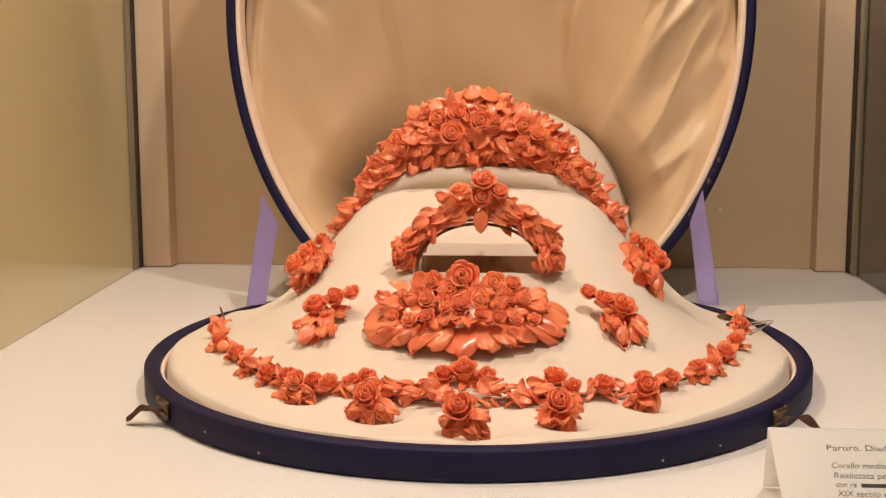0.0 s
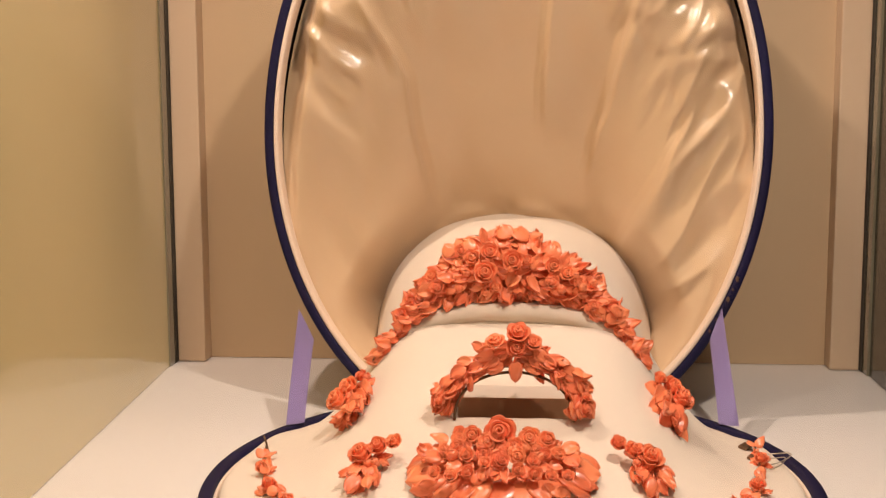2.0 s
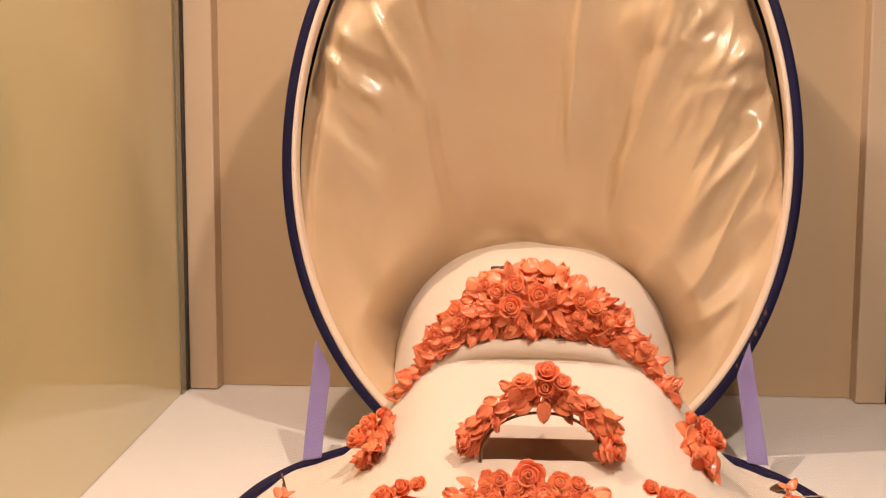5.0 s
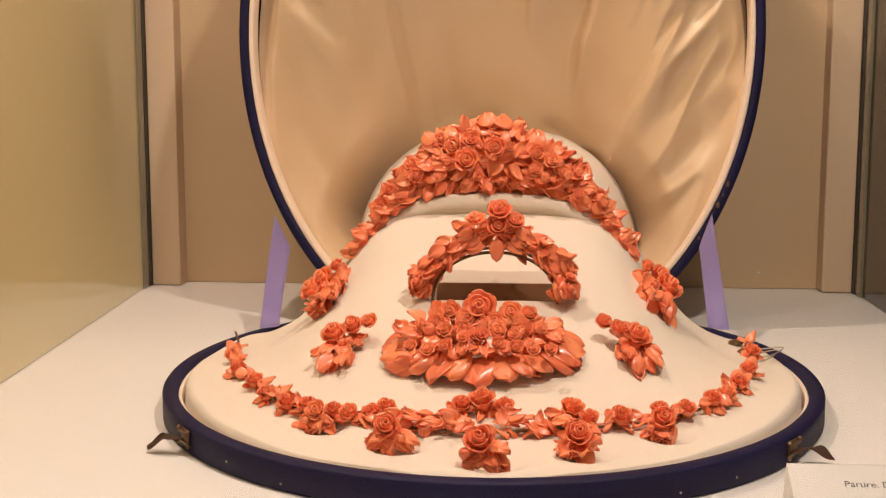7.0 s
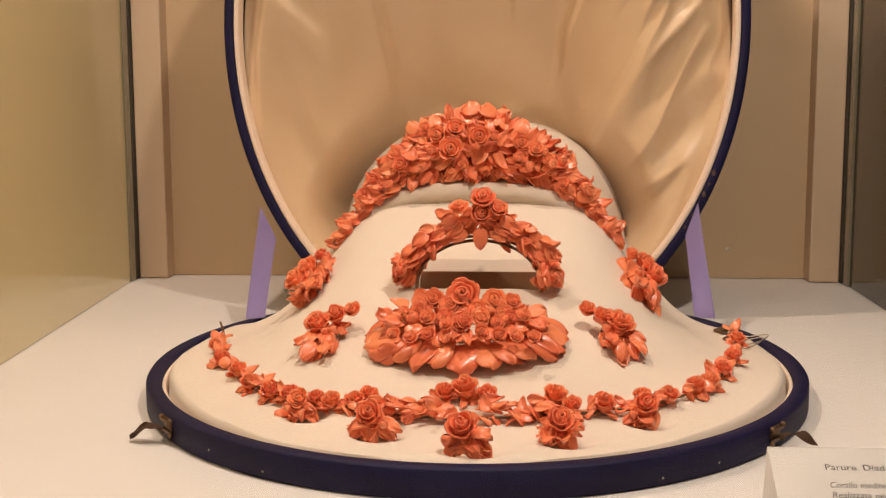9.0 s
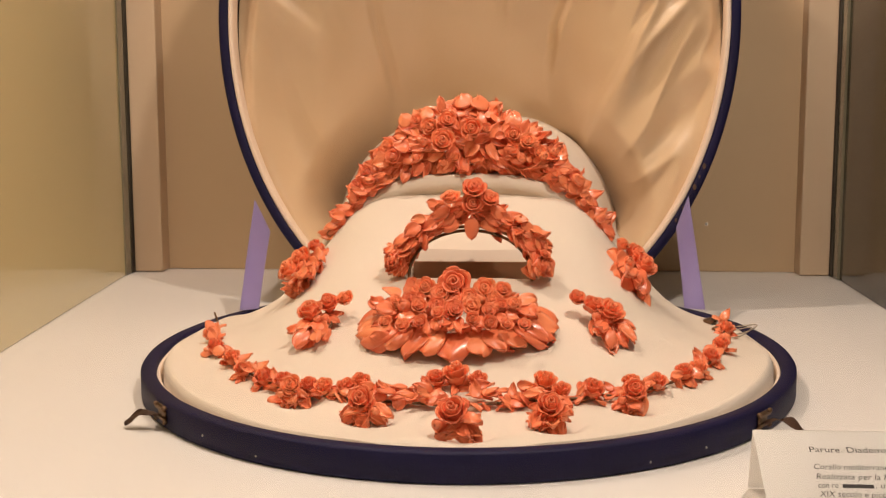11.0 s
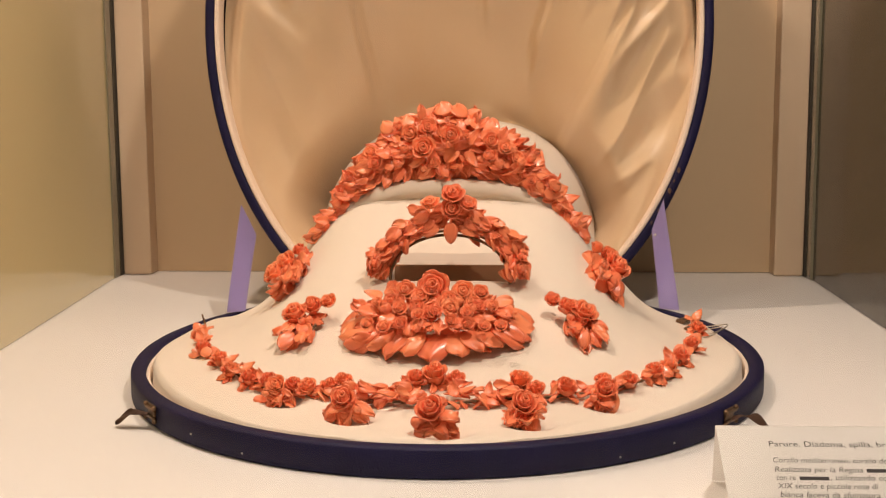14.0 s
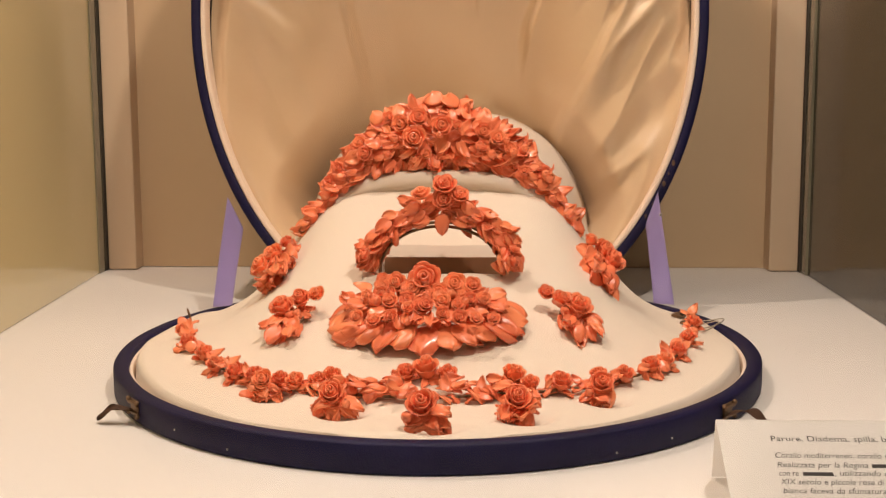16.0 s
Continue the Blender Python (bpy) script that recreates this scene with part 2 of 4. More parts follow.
def cushion_height(x, y):
    s = 0.004
    if abs(y - 0.941) < 0.012:
        h = rise(y)
    else:
        h = (rise(y - 2 * s) + rise(y - s) + rise(y) + rise(y + s) + rise(y + 2 * s)) / 5
    back = smoothstep(0.96, 1.07, y)
    mid = smoothstep(0.82, 0.93, y)
    dx = abs(x - CX)
    power = 4 + 2.2 * mid - 2.0 * back
    w = 0.108 - 0.006 * mid + 0.004 * back - 0.007 * math.exp(-((y - 0.99) / 0.032) ** 2)
    z = h / (1 + (dx / w) ** power)
    vault = smoothstep(0.955, 1.0, y)
    if vault > 0:
        a = vault_half(y)
        p = 2.15 + 0.25 * smoothstep(1.06, 1.2, y)
        shape = max(0.0, 1 - min(1.0, abs(x - CX + 0.004 * vault) / a) ** p) ** (1 / p)
        z += (h * shape - z) * vault
    for px, py, s in POCKETS:
        q = ((x - px) / s) ** 2 + ((y - py) / (0.7 * s)) ** 2
        if q < 4:
            z -= 0.0042 * math.exp(-q * q)
    slot = smoothstep(0.8485, 0.851, y) * (1 - smoothstep(0.8735, 0.8750, y)) * (1 - smoothstep(0.0335, 0.036, abs(x - 0.103)))
    crease = 0.0028 * math.exp(-((y - 0.9372) / 0.0013) ** 2) * smoothstep(0.115, 0.09, dx)
    return 0.0138 + z - 0.045 * slot - crease


POCKETS = ((0.0225, 0.742, 0.010), (0.0606, 0.722, 0.012), (0.105, 0.702, 0.014), (0.1483, 0.717, 0.012), (0.1887, 0.741, 0.011))


def cushion_rows():
    rows = []
    ys, y = [], CY - (B - 0.0130)
    while y < 1.236:
        ys.append(y)
        y += 0.0008 if 0.934 < y < 0.947 else 0.0011 if 0.846 < y < 0.887 else 0.0030
    for y in ys:
        q = max(0.0, 1 - ((y - CY) / (B - 0.0128)) ** 2)
        half = (A - 0.0128) * math.sqrt(q) if y < 1.04 else max(vault_half(y) + 0.005, (A - 0.0128) * math.sqrt(q))
        half = max(half, 0.004)
        row = []
        for k in range(141):
            u = -1 + 2 * k / 140
            x = CX + half * u
            z = cushion_height(x, y)
            puff = 0.0010 * noise.noise(Vector((x * 30, y * 30, 3.1))) + 0.0004 * noise.noise(Vector((x * 90, y * 90, 1.7)))
            roll = 0.0042 * smoothstep(0.978, 1.0, abs(u)) ** 2 + 0.0042 * smoothstep(0.006, 0.0, y - ys[0]) ** 2
            row.append((x, y, z - roll + puff * min(1.0, (1 - abs(u)) * 12)))
        row = [(row[0][0] - 0.0006, y, 0.001)] + row + [(row[-1][0] + 0.0006, y, 0.001)]
        if not rows:
            rows.append([(p[0], y - 0.0004, 0.001) for p in row])
        rows.append(row)
    return rows


part("display_cushion", grid(cushion_rows()), CREAM, case, "cream felt mound with a raised step")


# thin added panel: paints the bangle's shadow on the slot's rear wall
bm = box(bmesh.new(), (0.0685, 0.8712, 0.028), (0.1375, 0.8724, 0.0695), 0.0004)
part("slot_shade_panel", bm, SLOT_SHADE, case, "added brown panel standing in for the bangle's shadow in its slot", smooth=False)


def roll_line(dx):
    q = min(1.0, abs(dx + 0.001) / 0.0935)
    return Vector((CX + dx, 0.9418 + 0.009 * q ** 4, 0.1098 - 0.046 * q ** 3.2))


roll_pts = [roll_line(-0.0925 + 0.183 * k / 60) for k in range(61)]
part("bolster_roll", tube(roll_pts, [0.0064 + 0.0005 * noise.noise(Vector((k * 0.31, 0, 4.0))) - 0.0022 * abs(k / 30 - 1) ** 4 for k in range(61)], 18), CREAM, case, "padded roll under the diadem")

# lid: an oval in a plane that leans back a little
LEAN_BACK = 0.083
LID_UP = Vector((0, LEAN_BACK, 1)).normalized()
LID_BACK = Vector((0, 1, -LEAN_BACK)).normalized()
LID_FOOT = Vector((CX - 0.0016, 1.0765, 0.0))
LA, LW, LTOP, LLOW = 0.1972, 0.224, 0.2715, 0.250


def lid_point(inset, t, depth, floor_at=0.016):
    c, s = math.cos(t), math.sin(t)
    w = LW + ((LTOP if s > 0 else LLOW) - inset) * s
    return LID_FOOT + Vector(((LA - inset) * c, 0, 0)) + LID_UP * max(floor_at, w) + LID_BACK * depth


def lid_ring(profile, n=200):
    return [[lid_point(i, 2 * math.pi * k / n, d) for k in range(n)] for i, d in profile]


part("lid_shell", grid(lid_ring([(0.0072, 0.010), (0.0070, 0.0008), (0.0062, 0.0), (0.0012, 0.0), (0.0, 0.0012), (0.0, 0.095), (0.005, 0.122), (0.02, 0.140), (0.06, 0.148), (0.12, 0.150), (0.18, 0.151), (0.194, 0.151)]), close_u=True), VELVET, case, "navy leatherette lid shell standing open")
part("lid_lip", grid(lid_ring([(0.0073, 0.012), (0.0073, 0.0012), (0.0078, 0.0006), (0.0104, 0.0006), (0.0110, 0.0014), (0.0112, 0.016)]), close_u=True), LIP, case, "cream edge tape inside the lid")


def along(points, w):
    """x on a line given by (w, x) with w rising."""
    for (w0, x0), (w1, x1) in zip(points, points[1:]):
        if w <= w1:
            return x0 + (x1 - x0) * (w - w0) / (w1 - w0)
    return points[-1][1]


PLEATS = (  # line of the crease, lowest and highest place, height, side that lies proud
    (((0.12, -0.074), (0.168, -0.074), (0.228, -0.081), (0.269, -0.086), (0.306, -0.107), (0.347, -0.128)), 0.15, 0.36, 0.0125, -1),
    (((0.15, 0.021), (0.265, 0.020), (0.311, 0.023), (0.356, 0.028), (0.402, 0.035), (0.45, 0.040)), 0.21, 0.44, 0.0068, 1),
    (((0.16, 0.055), (0.229, 0.063), (0.256, 0.071), (0.302, 0.086), (0.333, 0.094), (0.40, 0.100)), 0.17, 0.37, 0.0100, 1),
    (((0.10, 0.080), (0.138, 0.088), (0.211, 0.120), (0.26, 0.150)), 0.10, 0.27, 0.0085, 1),
    (((0.12, -0.172), (0.20, -0.176), (0.28, -0.168), (0.36, -0.150)), 0.11, 0.36, 0.0045, 1),
)
PUFFS = (  # place and size of the soft bulges round the top
    (-0.136, 0.372, 0.034, 0.016), (-0.100, 0.408, 0.034, 0.016), (-0.062, 0.438, 0.034, 0.016), (-0.020, 0.452, 0.030, 0.013),
    (-0.080, 0.360, 0.030, 0.010), (-0.038, 0.395, 0.032, 0.010), (0.006, 0.405, 0.024, 0.010), (0.022, 0.448, 0.026, 0.013),
    (0.058, 0.432, 0.028, 0.013), (0.052, 0.388, 0.024, 0.012), (0.096, 0.398, 0.030, 0.014), (0.096, 0.346, 0.024, 0.010),
    (0.128, 0.360, 0.028, 0.013), (0.128, 0.310, 0.024, 0.010), (0.150, 0.318, 0.024, 0.010), (0.148, 0.272, 0.022, 0.009),
    (-0.152, 0.318, 0.028, 0.010), (-0.118, 0.328, 0.022, 0.008),
)


def lining_depth(x, w):
    """How far the satin lies behind the lid's rim: a padded ring round the upper edge and a deep hollow over the cushion."""
    c, s = x / (LA - 0.011), (w - LW) / ((LTOP if w > LW else LLOW) - 0.011)
    r = min(1.0, math.hypot(c, s))
    high = smoothstep(-0.35, 0.45, s)
    wob = noise.noise(Vector((x * 14, w * 14, 2.0)))
    fine = noise.noise(Vector((x * 40, w * 40, 7.0)))
    edge = 1 - smoothstep(0.94, 1.0, r)
    lower = 0.020 + 0.012 * smoothstep(0.03, -0.06, x) * (1 - smoothstep(0.85, 1.0, r)) - 0.006 * smoothstep(0.80, 1.0, r)
    upper = 0.030 - 0.026 * smoothstep(1.0, 0.86, r) + 0.024 * smoothstep(0.74, 0.20, r)
    d = lower + (upper - lower) * high
    q = (abs((x + 0.004) / 0.118) ** 2.4 + abs(w / 0.145) ** 2.4) ** (1 / 2.4)
    hollow = min(1.0, max(0.0, (2.45 - q) / 1.45)) ** 1.6 * (1 - 0.92 * smoothstep(0.055, 0.125, abs(x)) * smoothstep(1.0, 1.30, q))
    d += 0.100 * hollow * (1 - smoothstep(0.86, 1.0, r))
    f = 0.0
    for line, w0, w1, amp, proud in PLEATS:
        t = (x - along(line, w) + 0.005 * wob + 0.0012 * fine) * proud
        ledge = math.exp(-t / 0.026) * smoothstep(-0.002, 0.0045, t) if t > -0.002 else -0.45 * math.exp(t / 0.014) * smoothstep(-0.002, -0.007, t)
        f += amp * ledge * smoothstep(w0, w0 + 0.06, w) * (1 - smoothstep(w1 - 0.05, w1, w))
    # soft puffs, pinched where they meet
    swell = 0.0
    wx = x + 0.016 * wob + 0.007 * noise.noise(Vector((x * 45, w * 45, 21.0)))
    ww = w + 0.016 * noise.noise(Vector((x * 14, w * 14, 9.0))) + 0.007 * noise.noise(Vector((x * 45, w * 45, 33.0)))
    for px, pw, size, amp in PUFFS:
        g = 1 - ((wx - px) ** 2 + (ww - pw) ** 2) / (1.45 * size) ** 2
        if g > 0:
            swell += (0.72 * amp * g * g) ** 2
    swell = swell ** 0.5
    f += swell * (1 - smoothstep(0.90, 1.0, r))
    gather = smoothstep(0.42, 0.75, r) * edge * smoothstep(-0.15, 0.4, s)
    ang, rho = math.atan2(x + 0.004, w - 0.10), math.hypot(x + 0.004, w - 0.10)
    for k, (fa, fr, amp) in enumerate(((5, 12, 0.0190), (9, 20, 0.0110), (17, 30, 0.0030))):
        n = noise.noise(Vector((ang * fa * 1.2 + 0.7 * wob + 5 * k, rho * fr + 0.15 * fa * abs(ang), 3.0 * k)))
        f += gather * amp * (0.26 - abs(n))
    # slanting drag folds at the sides
    drag = smoothstep(0.45, 0.78, abs(c)) * edge * (1 - smoothstep(0.15, 0.6, s))
    n = noise.noise(Vector(((w - 1.5 * abs(x)) * 19, (w + 0.7 * abs(x)) * 9, 11.0)))
    m = noise.noise(Vector(((w - 1.5 * abs(x)) * 40, (w + 0.7 * abs(x)) * 15, 15.0)))
    f += drag * (0.0150 * (0.25 - abs(n)) + 0.0030 * (0.25 - abs(m)) if x > 0 else 0.0035 * (0.25 - abs(n)))
    # small tucks above the seam
    f += 0.004 * math.exp(-((q - 1.12) / 0.05) ** 2) * math.sin(x * 95 + 2 * wob) * smoothstep(0.10, 0.04, abs(x))
    broad = noise.noise(Vector((x * 22 + 3 * (w - 0.25), w * 4, 17.0)))
    f += 0.0006 * fine * edge + 0.0026 * wob * edge + 0.0050 * broad * edge * (1 - smoothstep(0.55, 0.85, r))
    return max(-0.003 if r > 0.9 else -0.016, d - f)


def lining_rows():
    rows = []
    for i in range(151):
        r = (i / 150) ** 0.8
        row = []
        for k in range(420):
            t = 2 * math.pi * k / 420
            x = (LA - 0.011) * r * math.cos(t)
            w = LW + ((LTOP if math.sin(t) > 0 else LLOW) - 0.011) * r * math.sin(t)
            w = max(0.02, w)
            row.append(LID_FOOT + Vector((x, 0, 0)) + LID_UP * w + LID_BACK * lining_depth(x, w))
        rows.append(row)
    return rows


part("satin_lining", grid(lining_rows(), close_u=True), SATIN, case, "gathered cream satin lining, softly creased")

# ---- coral flowers ----
def mesh_of(name, bm):
    me = bpy.data.meshes.new(name)
    bmesh.ops.recalc_face_normals(bm, faces=bm.faces)
    bm.to_mesh(me)
    bm.free()
    for p in me.polygons:
        p.use_smooth = True
    me.materials.append(CORAL)
    return me


def add_sheet(bm, fn, nu, nv, thick):
    """A closed sheet of some thickness: fn(a, b) gives a point and its outward direction; a in -1..1, b in 0..1."""
    top, low = [], []
    for j in range(nv + 1):
        rt, rl = [], []
        for i in range(nu + 1):
            p, n = fn(-1 + 2 * i / nu, j / nv)
            t = thick * (0.55 if i in (0, nu) or j == nv else 1.0)
            rt.append(bm.verts.new(p + n * t / 2))
            rl.append(bm.verts.new(p - n * t / 2))
        top.append(rt), low.append(rl)
    for g in (top, low):
        for j in range(nv):
            for i in range(nu):
                bm.faces.new((g[j][i], g[j][i + 1], g[j + 1][i + 1], g[j + 1][i]))
    for i in range(nu):
        for j in (0, nv):
            bm.faces.new((top[j][i], top[j][i + 1], low[j][i + 1], low[j][i]))
    for j in range(nv):
        for i in (0, nu):
            bm.faces.new((top[j][i], top[j + 1][i], low[j + 1][i], low[j][i]))


def rose_mesh(seed):
    """A carved rose of radius 1 that faces +Z."""
    rnd = random.Random(seed)
    bm = bmesh.new()
    turns, n = 1.55, 34
    spin = rnd.uniform(0, 6.28)
    rows = []
    for i in range(n + 1):
        f = i / n
        t = spin + f * turns * 2 * math.pi
        r = 0.10 + 0.30 * f
        top = 0.78 - 0.12 * f * f + 0.03 * math.sin(3 * t)
        c, s = math.cos(t), math.sin(t)
        prof = ((max(0, r - 0.12), 0.56), (r - 0.085, top - 0.12), (r - 0.060, top - 0.02), (r, top), (r + 0.045, top - 0.03), (r + 0.060, top - 0.14), (r + 0.03, 0.0))
        rows.append([Vector((q * c, q * s, z)) for q, z in prof])
    vs = [[bm.verts.new(p) for p in row] for row in rows]
    for i in range(n):
        for j in range(len(vs[0]) - 1):
            bm.faces.new((vs[i][j], vs[i][j + 1], vs[i + 1][j + 1], vs[i + 1][j]))
    for end in (0, n):
        bm.faces.new(vs[end])

    def petal(az, span, r0, r1, z1, flare, wave):
        def fn(a, b):
            t = az + a * span
            edge = 1 - 0.30 * abs(a) ** 2.4
            bb = b * edge
            r = r0 + (r1 - r0) * math.sin(bb * math.pi / 2) ** 0.8 + flare * max(0, bb - 0.72) ** 1.5 * 4
            z = -0.28 + (z1 + 0.28) * bb - flare * max(0, bb - 0.80) ** 1.4 * 3 + wave * math.sin(5 * a + az) * b * b
            p = Vector((r * math.cos(t), r * math.sin(t), z))
            return p, Vector((math.cos(t), math.sin(t), 0.25)).normalized()
        add_sheet(bm, fn, 8, 7, 0.12)
    for k in range(3):
        petal(spin + k * 2.094 + rnd.uniform(-0.2, 0.2), 1.10, 0.32, 0.56 + 0.04 * k, 0.66 + rnd.uniform(-0.05, 0.05), 0.16, 0.03)
    for k in range(5):
        petal(spin + 0.5 + k * 1.257 + rnd.uniform(-0.15, 0.15), 0.82, 0.44, 0.86 + rnd.uniform(-0.05, 0.07), 0.46 + rnd.uniform(-0.08, 0.08), 0.30, 0.05)
    r = bmesh.ops.create_uvsphere(bm, u_segments=12, v_segments=6, radius=0.6)
    for v in r["verts"]:
        v.co.z = v.co.z * 0.85 + 0.02
    return mesh_of("rose", bm)


def bud_mesh(seed):
    """A half-closed bud of radius 1 that faces +Z: three wrapped petals over a core."""
    rnd = random.Random(seed)
    bm = bmesh.new()
    r = bmesh.ops.create_uvsphere(bm, u_segments=14, v_segments=8, radius=0.72)
    for v in r["verts"]:
        v.co.z = v.co.z * 1.1 + 0.12
    az0 = rnd.uniform(0, 6)
    for k in range(3):
        az = az0 + k * 2.094

        def fn(a, b):
            t = az + a * 1.25 + 0.3 * b
            lat = -1.2 + (2.35 - 0.5 * a * a) * b
            rr = 0.82 + 0.05 * k
            p = Vector((rr * math.cos(lat) * math.cos(t), rr * math.cos(lat) * math.sin(t), 0.12 + 1.12 * rr * math.sin(lat)))
            return p, Vector((math.cos(t), math.sin(t), 0.2)).normalized()
        add_sheet(bm, fn, 8, 6, 0.09)
    return mesh_of("bud", bm)


def leaf_mesh(width, curl, cup, teeth, thick, blunt=0.0, twist=0.0, ruffle=0.0):
    """A leaf 1 long from the origin along +Y, face +Z; teeth: notched edge; blunt: rounded tip."""
    bm = bmesh.new()

    def fn(a, b):
        body = math.sin(math.pi * min(1.0, (b * 0.93 + 0.05)) ** (0.85 - 0.1 * blunt))
        body = body * (1 - blunt) + blunt * math.sqrt(max(0.0, 1 - (2 * b - 1) ** 4))
        hw = width * 0.5 * body + 0.02
        hw *= 1 - (teeth * 0.28 * abs(math.sin(b * math.pi * 4.5)) if abs(a) > 0.9 else 0)
        x = a * hw
        z = cup * (a * a) * width * 0.5 * body + curl * (b - 0.3) ** 2 - 0.035 * (1 - abs(a)) ** 2 * (1 - blunt) + twist * a * (b - 0.4) * width
        z += ruffle * math.sin(4.2 * a + 1.3 + 9 * twist) * b ** 2.5
        b += ruffle * 0.5 * math.cos(3.7 * a + 5 * twist) * b ** 3
        return Vector((x, b, z)), Vector((-cup * a, -curl * (b - 0.3), 1)).normalized()
    add_sheet(bm, fn, 8, 9, thick)
    return mesh_of("leaf", bm)


ROSES = [rose_mesh(k) for k in (3, 8, 21)]
BUDS = [bud_mesh(k) for k in (1, 5)]
LEAVES = [leaf_mesh(0.60, -0.35, -0.22, 0.0, 0.09, 0.38, 0.15, 0.05), leaf_mesh(0.56, 0.30, 0.40, 1.0, 0.075, 0.40, 0.3, 0.12),
          leaf_mesh(0.50, -0.55, -0.30, 0.6, 0.085, 0.32, -0.4, 0.11), leaf_mesh(0.66, -0.25, 0.30, 0.4, 0.07, 0.48, 0.1, 0.14)]
PETALS = [leaf_mesh(0.86, -0.34, -0.16, 0.10, 0.065, 0.48, 0.10, 0.10), leaf_mesh(0.62, 0.34, -0.30, 0.5, 0.07, 0.25, 0.4, 0.10), leaf_mesh(0.84, -0.45, 0.22, 0.3, 0.06, 0.5, -0.3, 0.13)]
BROAD = [leaf_mesh(0.78, -0.28, -0.20, 0.0, 0.08, 0.62, 0.12, 0.05), leaf_mesh(0.66, -0.40, 0.16, 0.0, 0.08, 0.55, -0.2, 0.07)]
PICK = random.Random(11)


def frame_of(place, facing, along, size):
    z = Vector(facing).normalized()
    y = Vector(along) - z * Vector(along).dot(z)
    y = y.normalized() if y.length > 1e-5 else z.orthogonal().normalized()
    x = y.cross(z)
    m = Matrix((x, y, z)).transposed().to_4x4()
    if isinstance(size, (int, float)):
        size = (size, size, size)
    return Matrix.Translation(place) @ m @ Matrix.Diagonal((*size, 1))


def jitter(v, amount):
    return Vector([c + PICK.uniform(-amount, amount) for c in v])


def rose(parent, place, radius, facing, which=None, tall=1.0):
    me = ROSES[which if which is not None else PICK.randrange(3)]
    radius *= 1.12
    return link("rose", me, None, parent, "", frame_of(place, jitter(facing, 0.12), jitter((0, 0, 1), 1.0), (radius / tall ** 0.4, radius / tall ** 0.4, radius * tall)))


def bud(parent, place, radius, facing):
    return link("bud", PICK.choice(BUDS), None, parent, "", frame_of(place, jitter(facing, 0.2), jitter((0, 0, 1), 1.0), radius))


def leaf(parent, place, length, facing, along, kinds=None, name="leaf"):
    me = PICK.choice(kinds or LEAVES)
    s = length
    return link(name, me, None, parent, "", frame_of(place, facing, along, (s * PICK.uniform(0.85, 1.2), s, s)))


# diadem: a crescent that stands on the cushion's step
FACE = Vector((0, -0.95, 0.30)).normalized()


def on_diadem(dx, z, out=0.0):
    """A place on the diadem's front by its offset from the middle and its height."""
    mid = diadem_span(dx)
    v = (z - mid[0]) / max(1e-4, mid[1] - mid[0])
    return Vector((CX + dx, 0.9430 + 0.17 * (z - 0.112) - 0.007 * math.sin(math.pi * min(1, max(0, v))) - out, z))


def diadem_span(dx):
    """The lower and upper edge of the crescent."""
    q = min(1.0, abs(dx + 0.001) / 0.0935)
    low = 0.1170 - 0.049 * q ** 3.2
    high = 0.1635 - 0.087 * q ** 1.9
    return low, max(low + 0.006, high)


diadem = thing("diadem", (CX, 0.94, 0.11), "carved coral diadem of roses and leaves on the cushion's step", "diadem")
band = [on_diadem(-0.092 + 0.182 * k / 40, diadem_span(-0.092 + 0.182 * k / 40)[0] + 0.004) + Vector((0, 0.008, 0)) for k in range(41)]
part("band", tube(band, 0.0018), BRONZE, diadem, "tarnished metal band behind the flowers")
part("upper_wire", tube([on_diadem(-0.085 + 0.17 * k / 40, sum(diadem_span(-0.085 + 0.17 * k / 40)) / 2) + Vector((0, 0.009, 0)) for k in range(41)], 0.0012), BRONZE, diadem)
DIADEM_ROSES = ((-0.0148, 0.1501, 0.0055), (0.0003, 0.145, 0.0062), (-0.0176, 0.1371, 0.0067), (-0.0262, 0.1464, 0.005), (-0.0492, 0.1277, 0.0045), (-0.0578, 0.1287, 0.0043), (0.0267, 0.1416, 0.0051), (0.036, 0.137, 0.0048), (0.0264, 0.1315, 0.0044), (-0.0536, 0.14, 0.0041), (-0.0099, 0.127, 0.0031), (-0.0732, 0.113, 0.0029), (-0.0673, 0.1307, 0.0036), (0.0437, 0.1306, 0.0034), (0.053, 0.1163, 0.0031), (-0.0348, 0.151, 0.0034), (0.0097, 0.145, 0.0034))
DIADEM_PETALS = ((-0.0042, 0.1652, 0.0103), (0.0044, 0.1643, 0.0112), (-0.0187, 0.1619, 0.0095), (-0.011, 0.1593, 0.0069), (0.0318, 0.1482, 0.0094), (0.0232, 0.1541, 0.0086), (0.0164, 0.1559, 0.0077), (-0.0281, 0.1568, 0.0086), (-0.0401, 0.1534, 0.0086), (0.0266, 0.1524, 0.0086))
for dx, z, r in DIADEM_ROSES:
    z = min(z, diadem_span(dx)[1] - 0.2 * r)
    rose(diadem, on_diadem(dx, z, 0.004), r, FACE + Vector((dx * 3, 0, 0)))
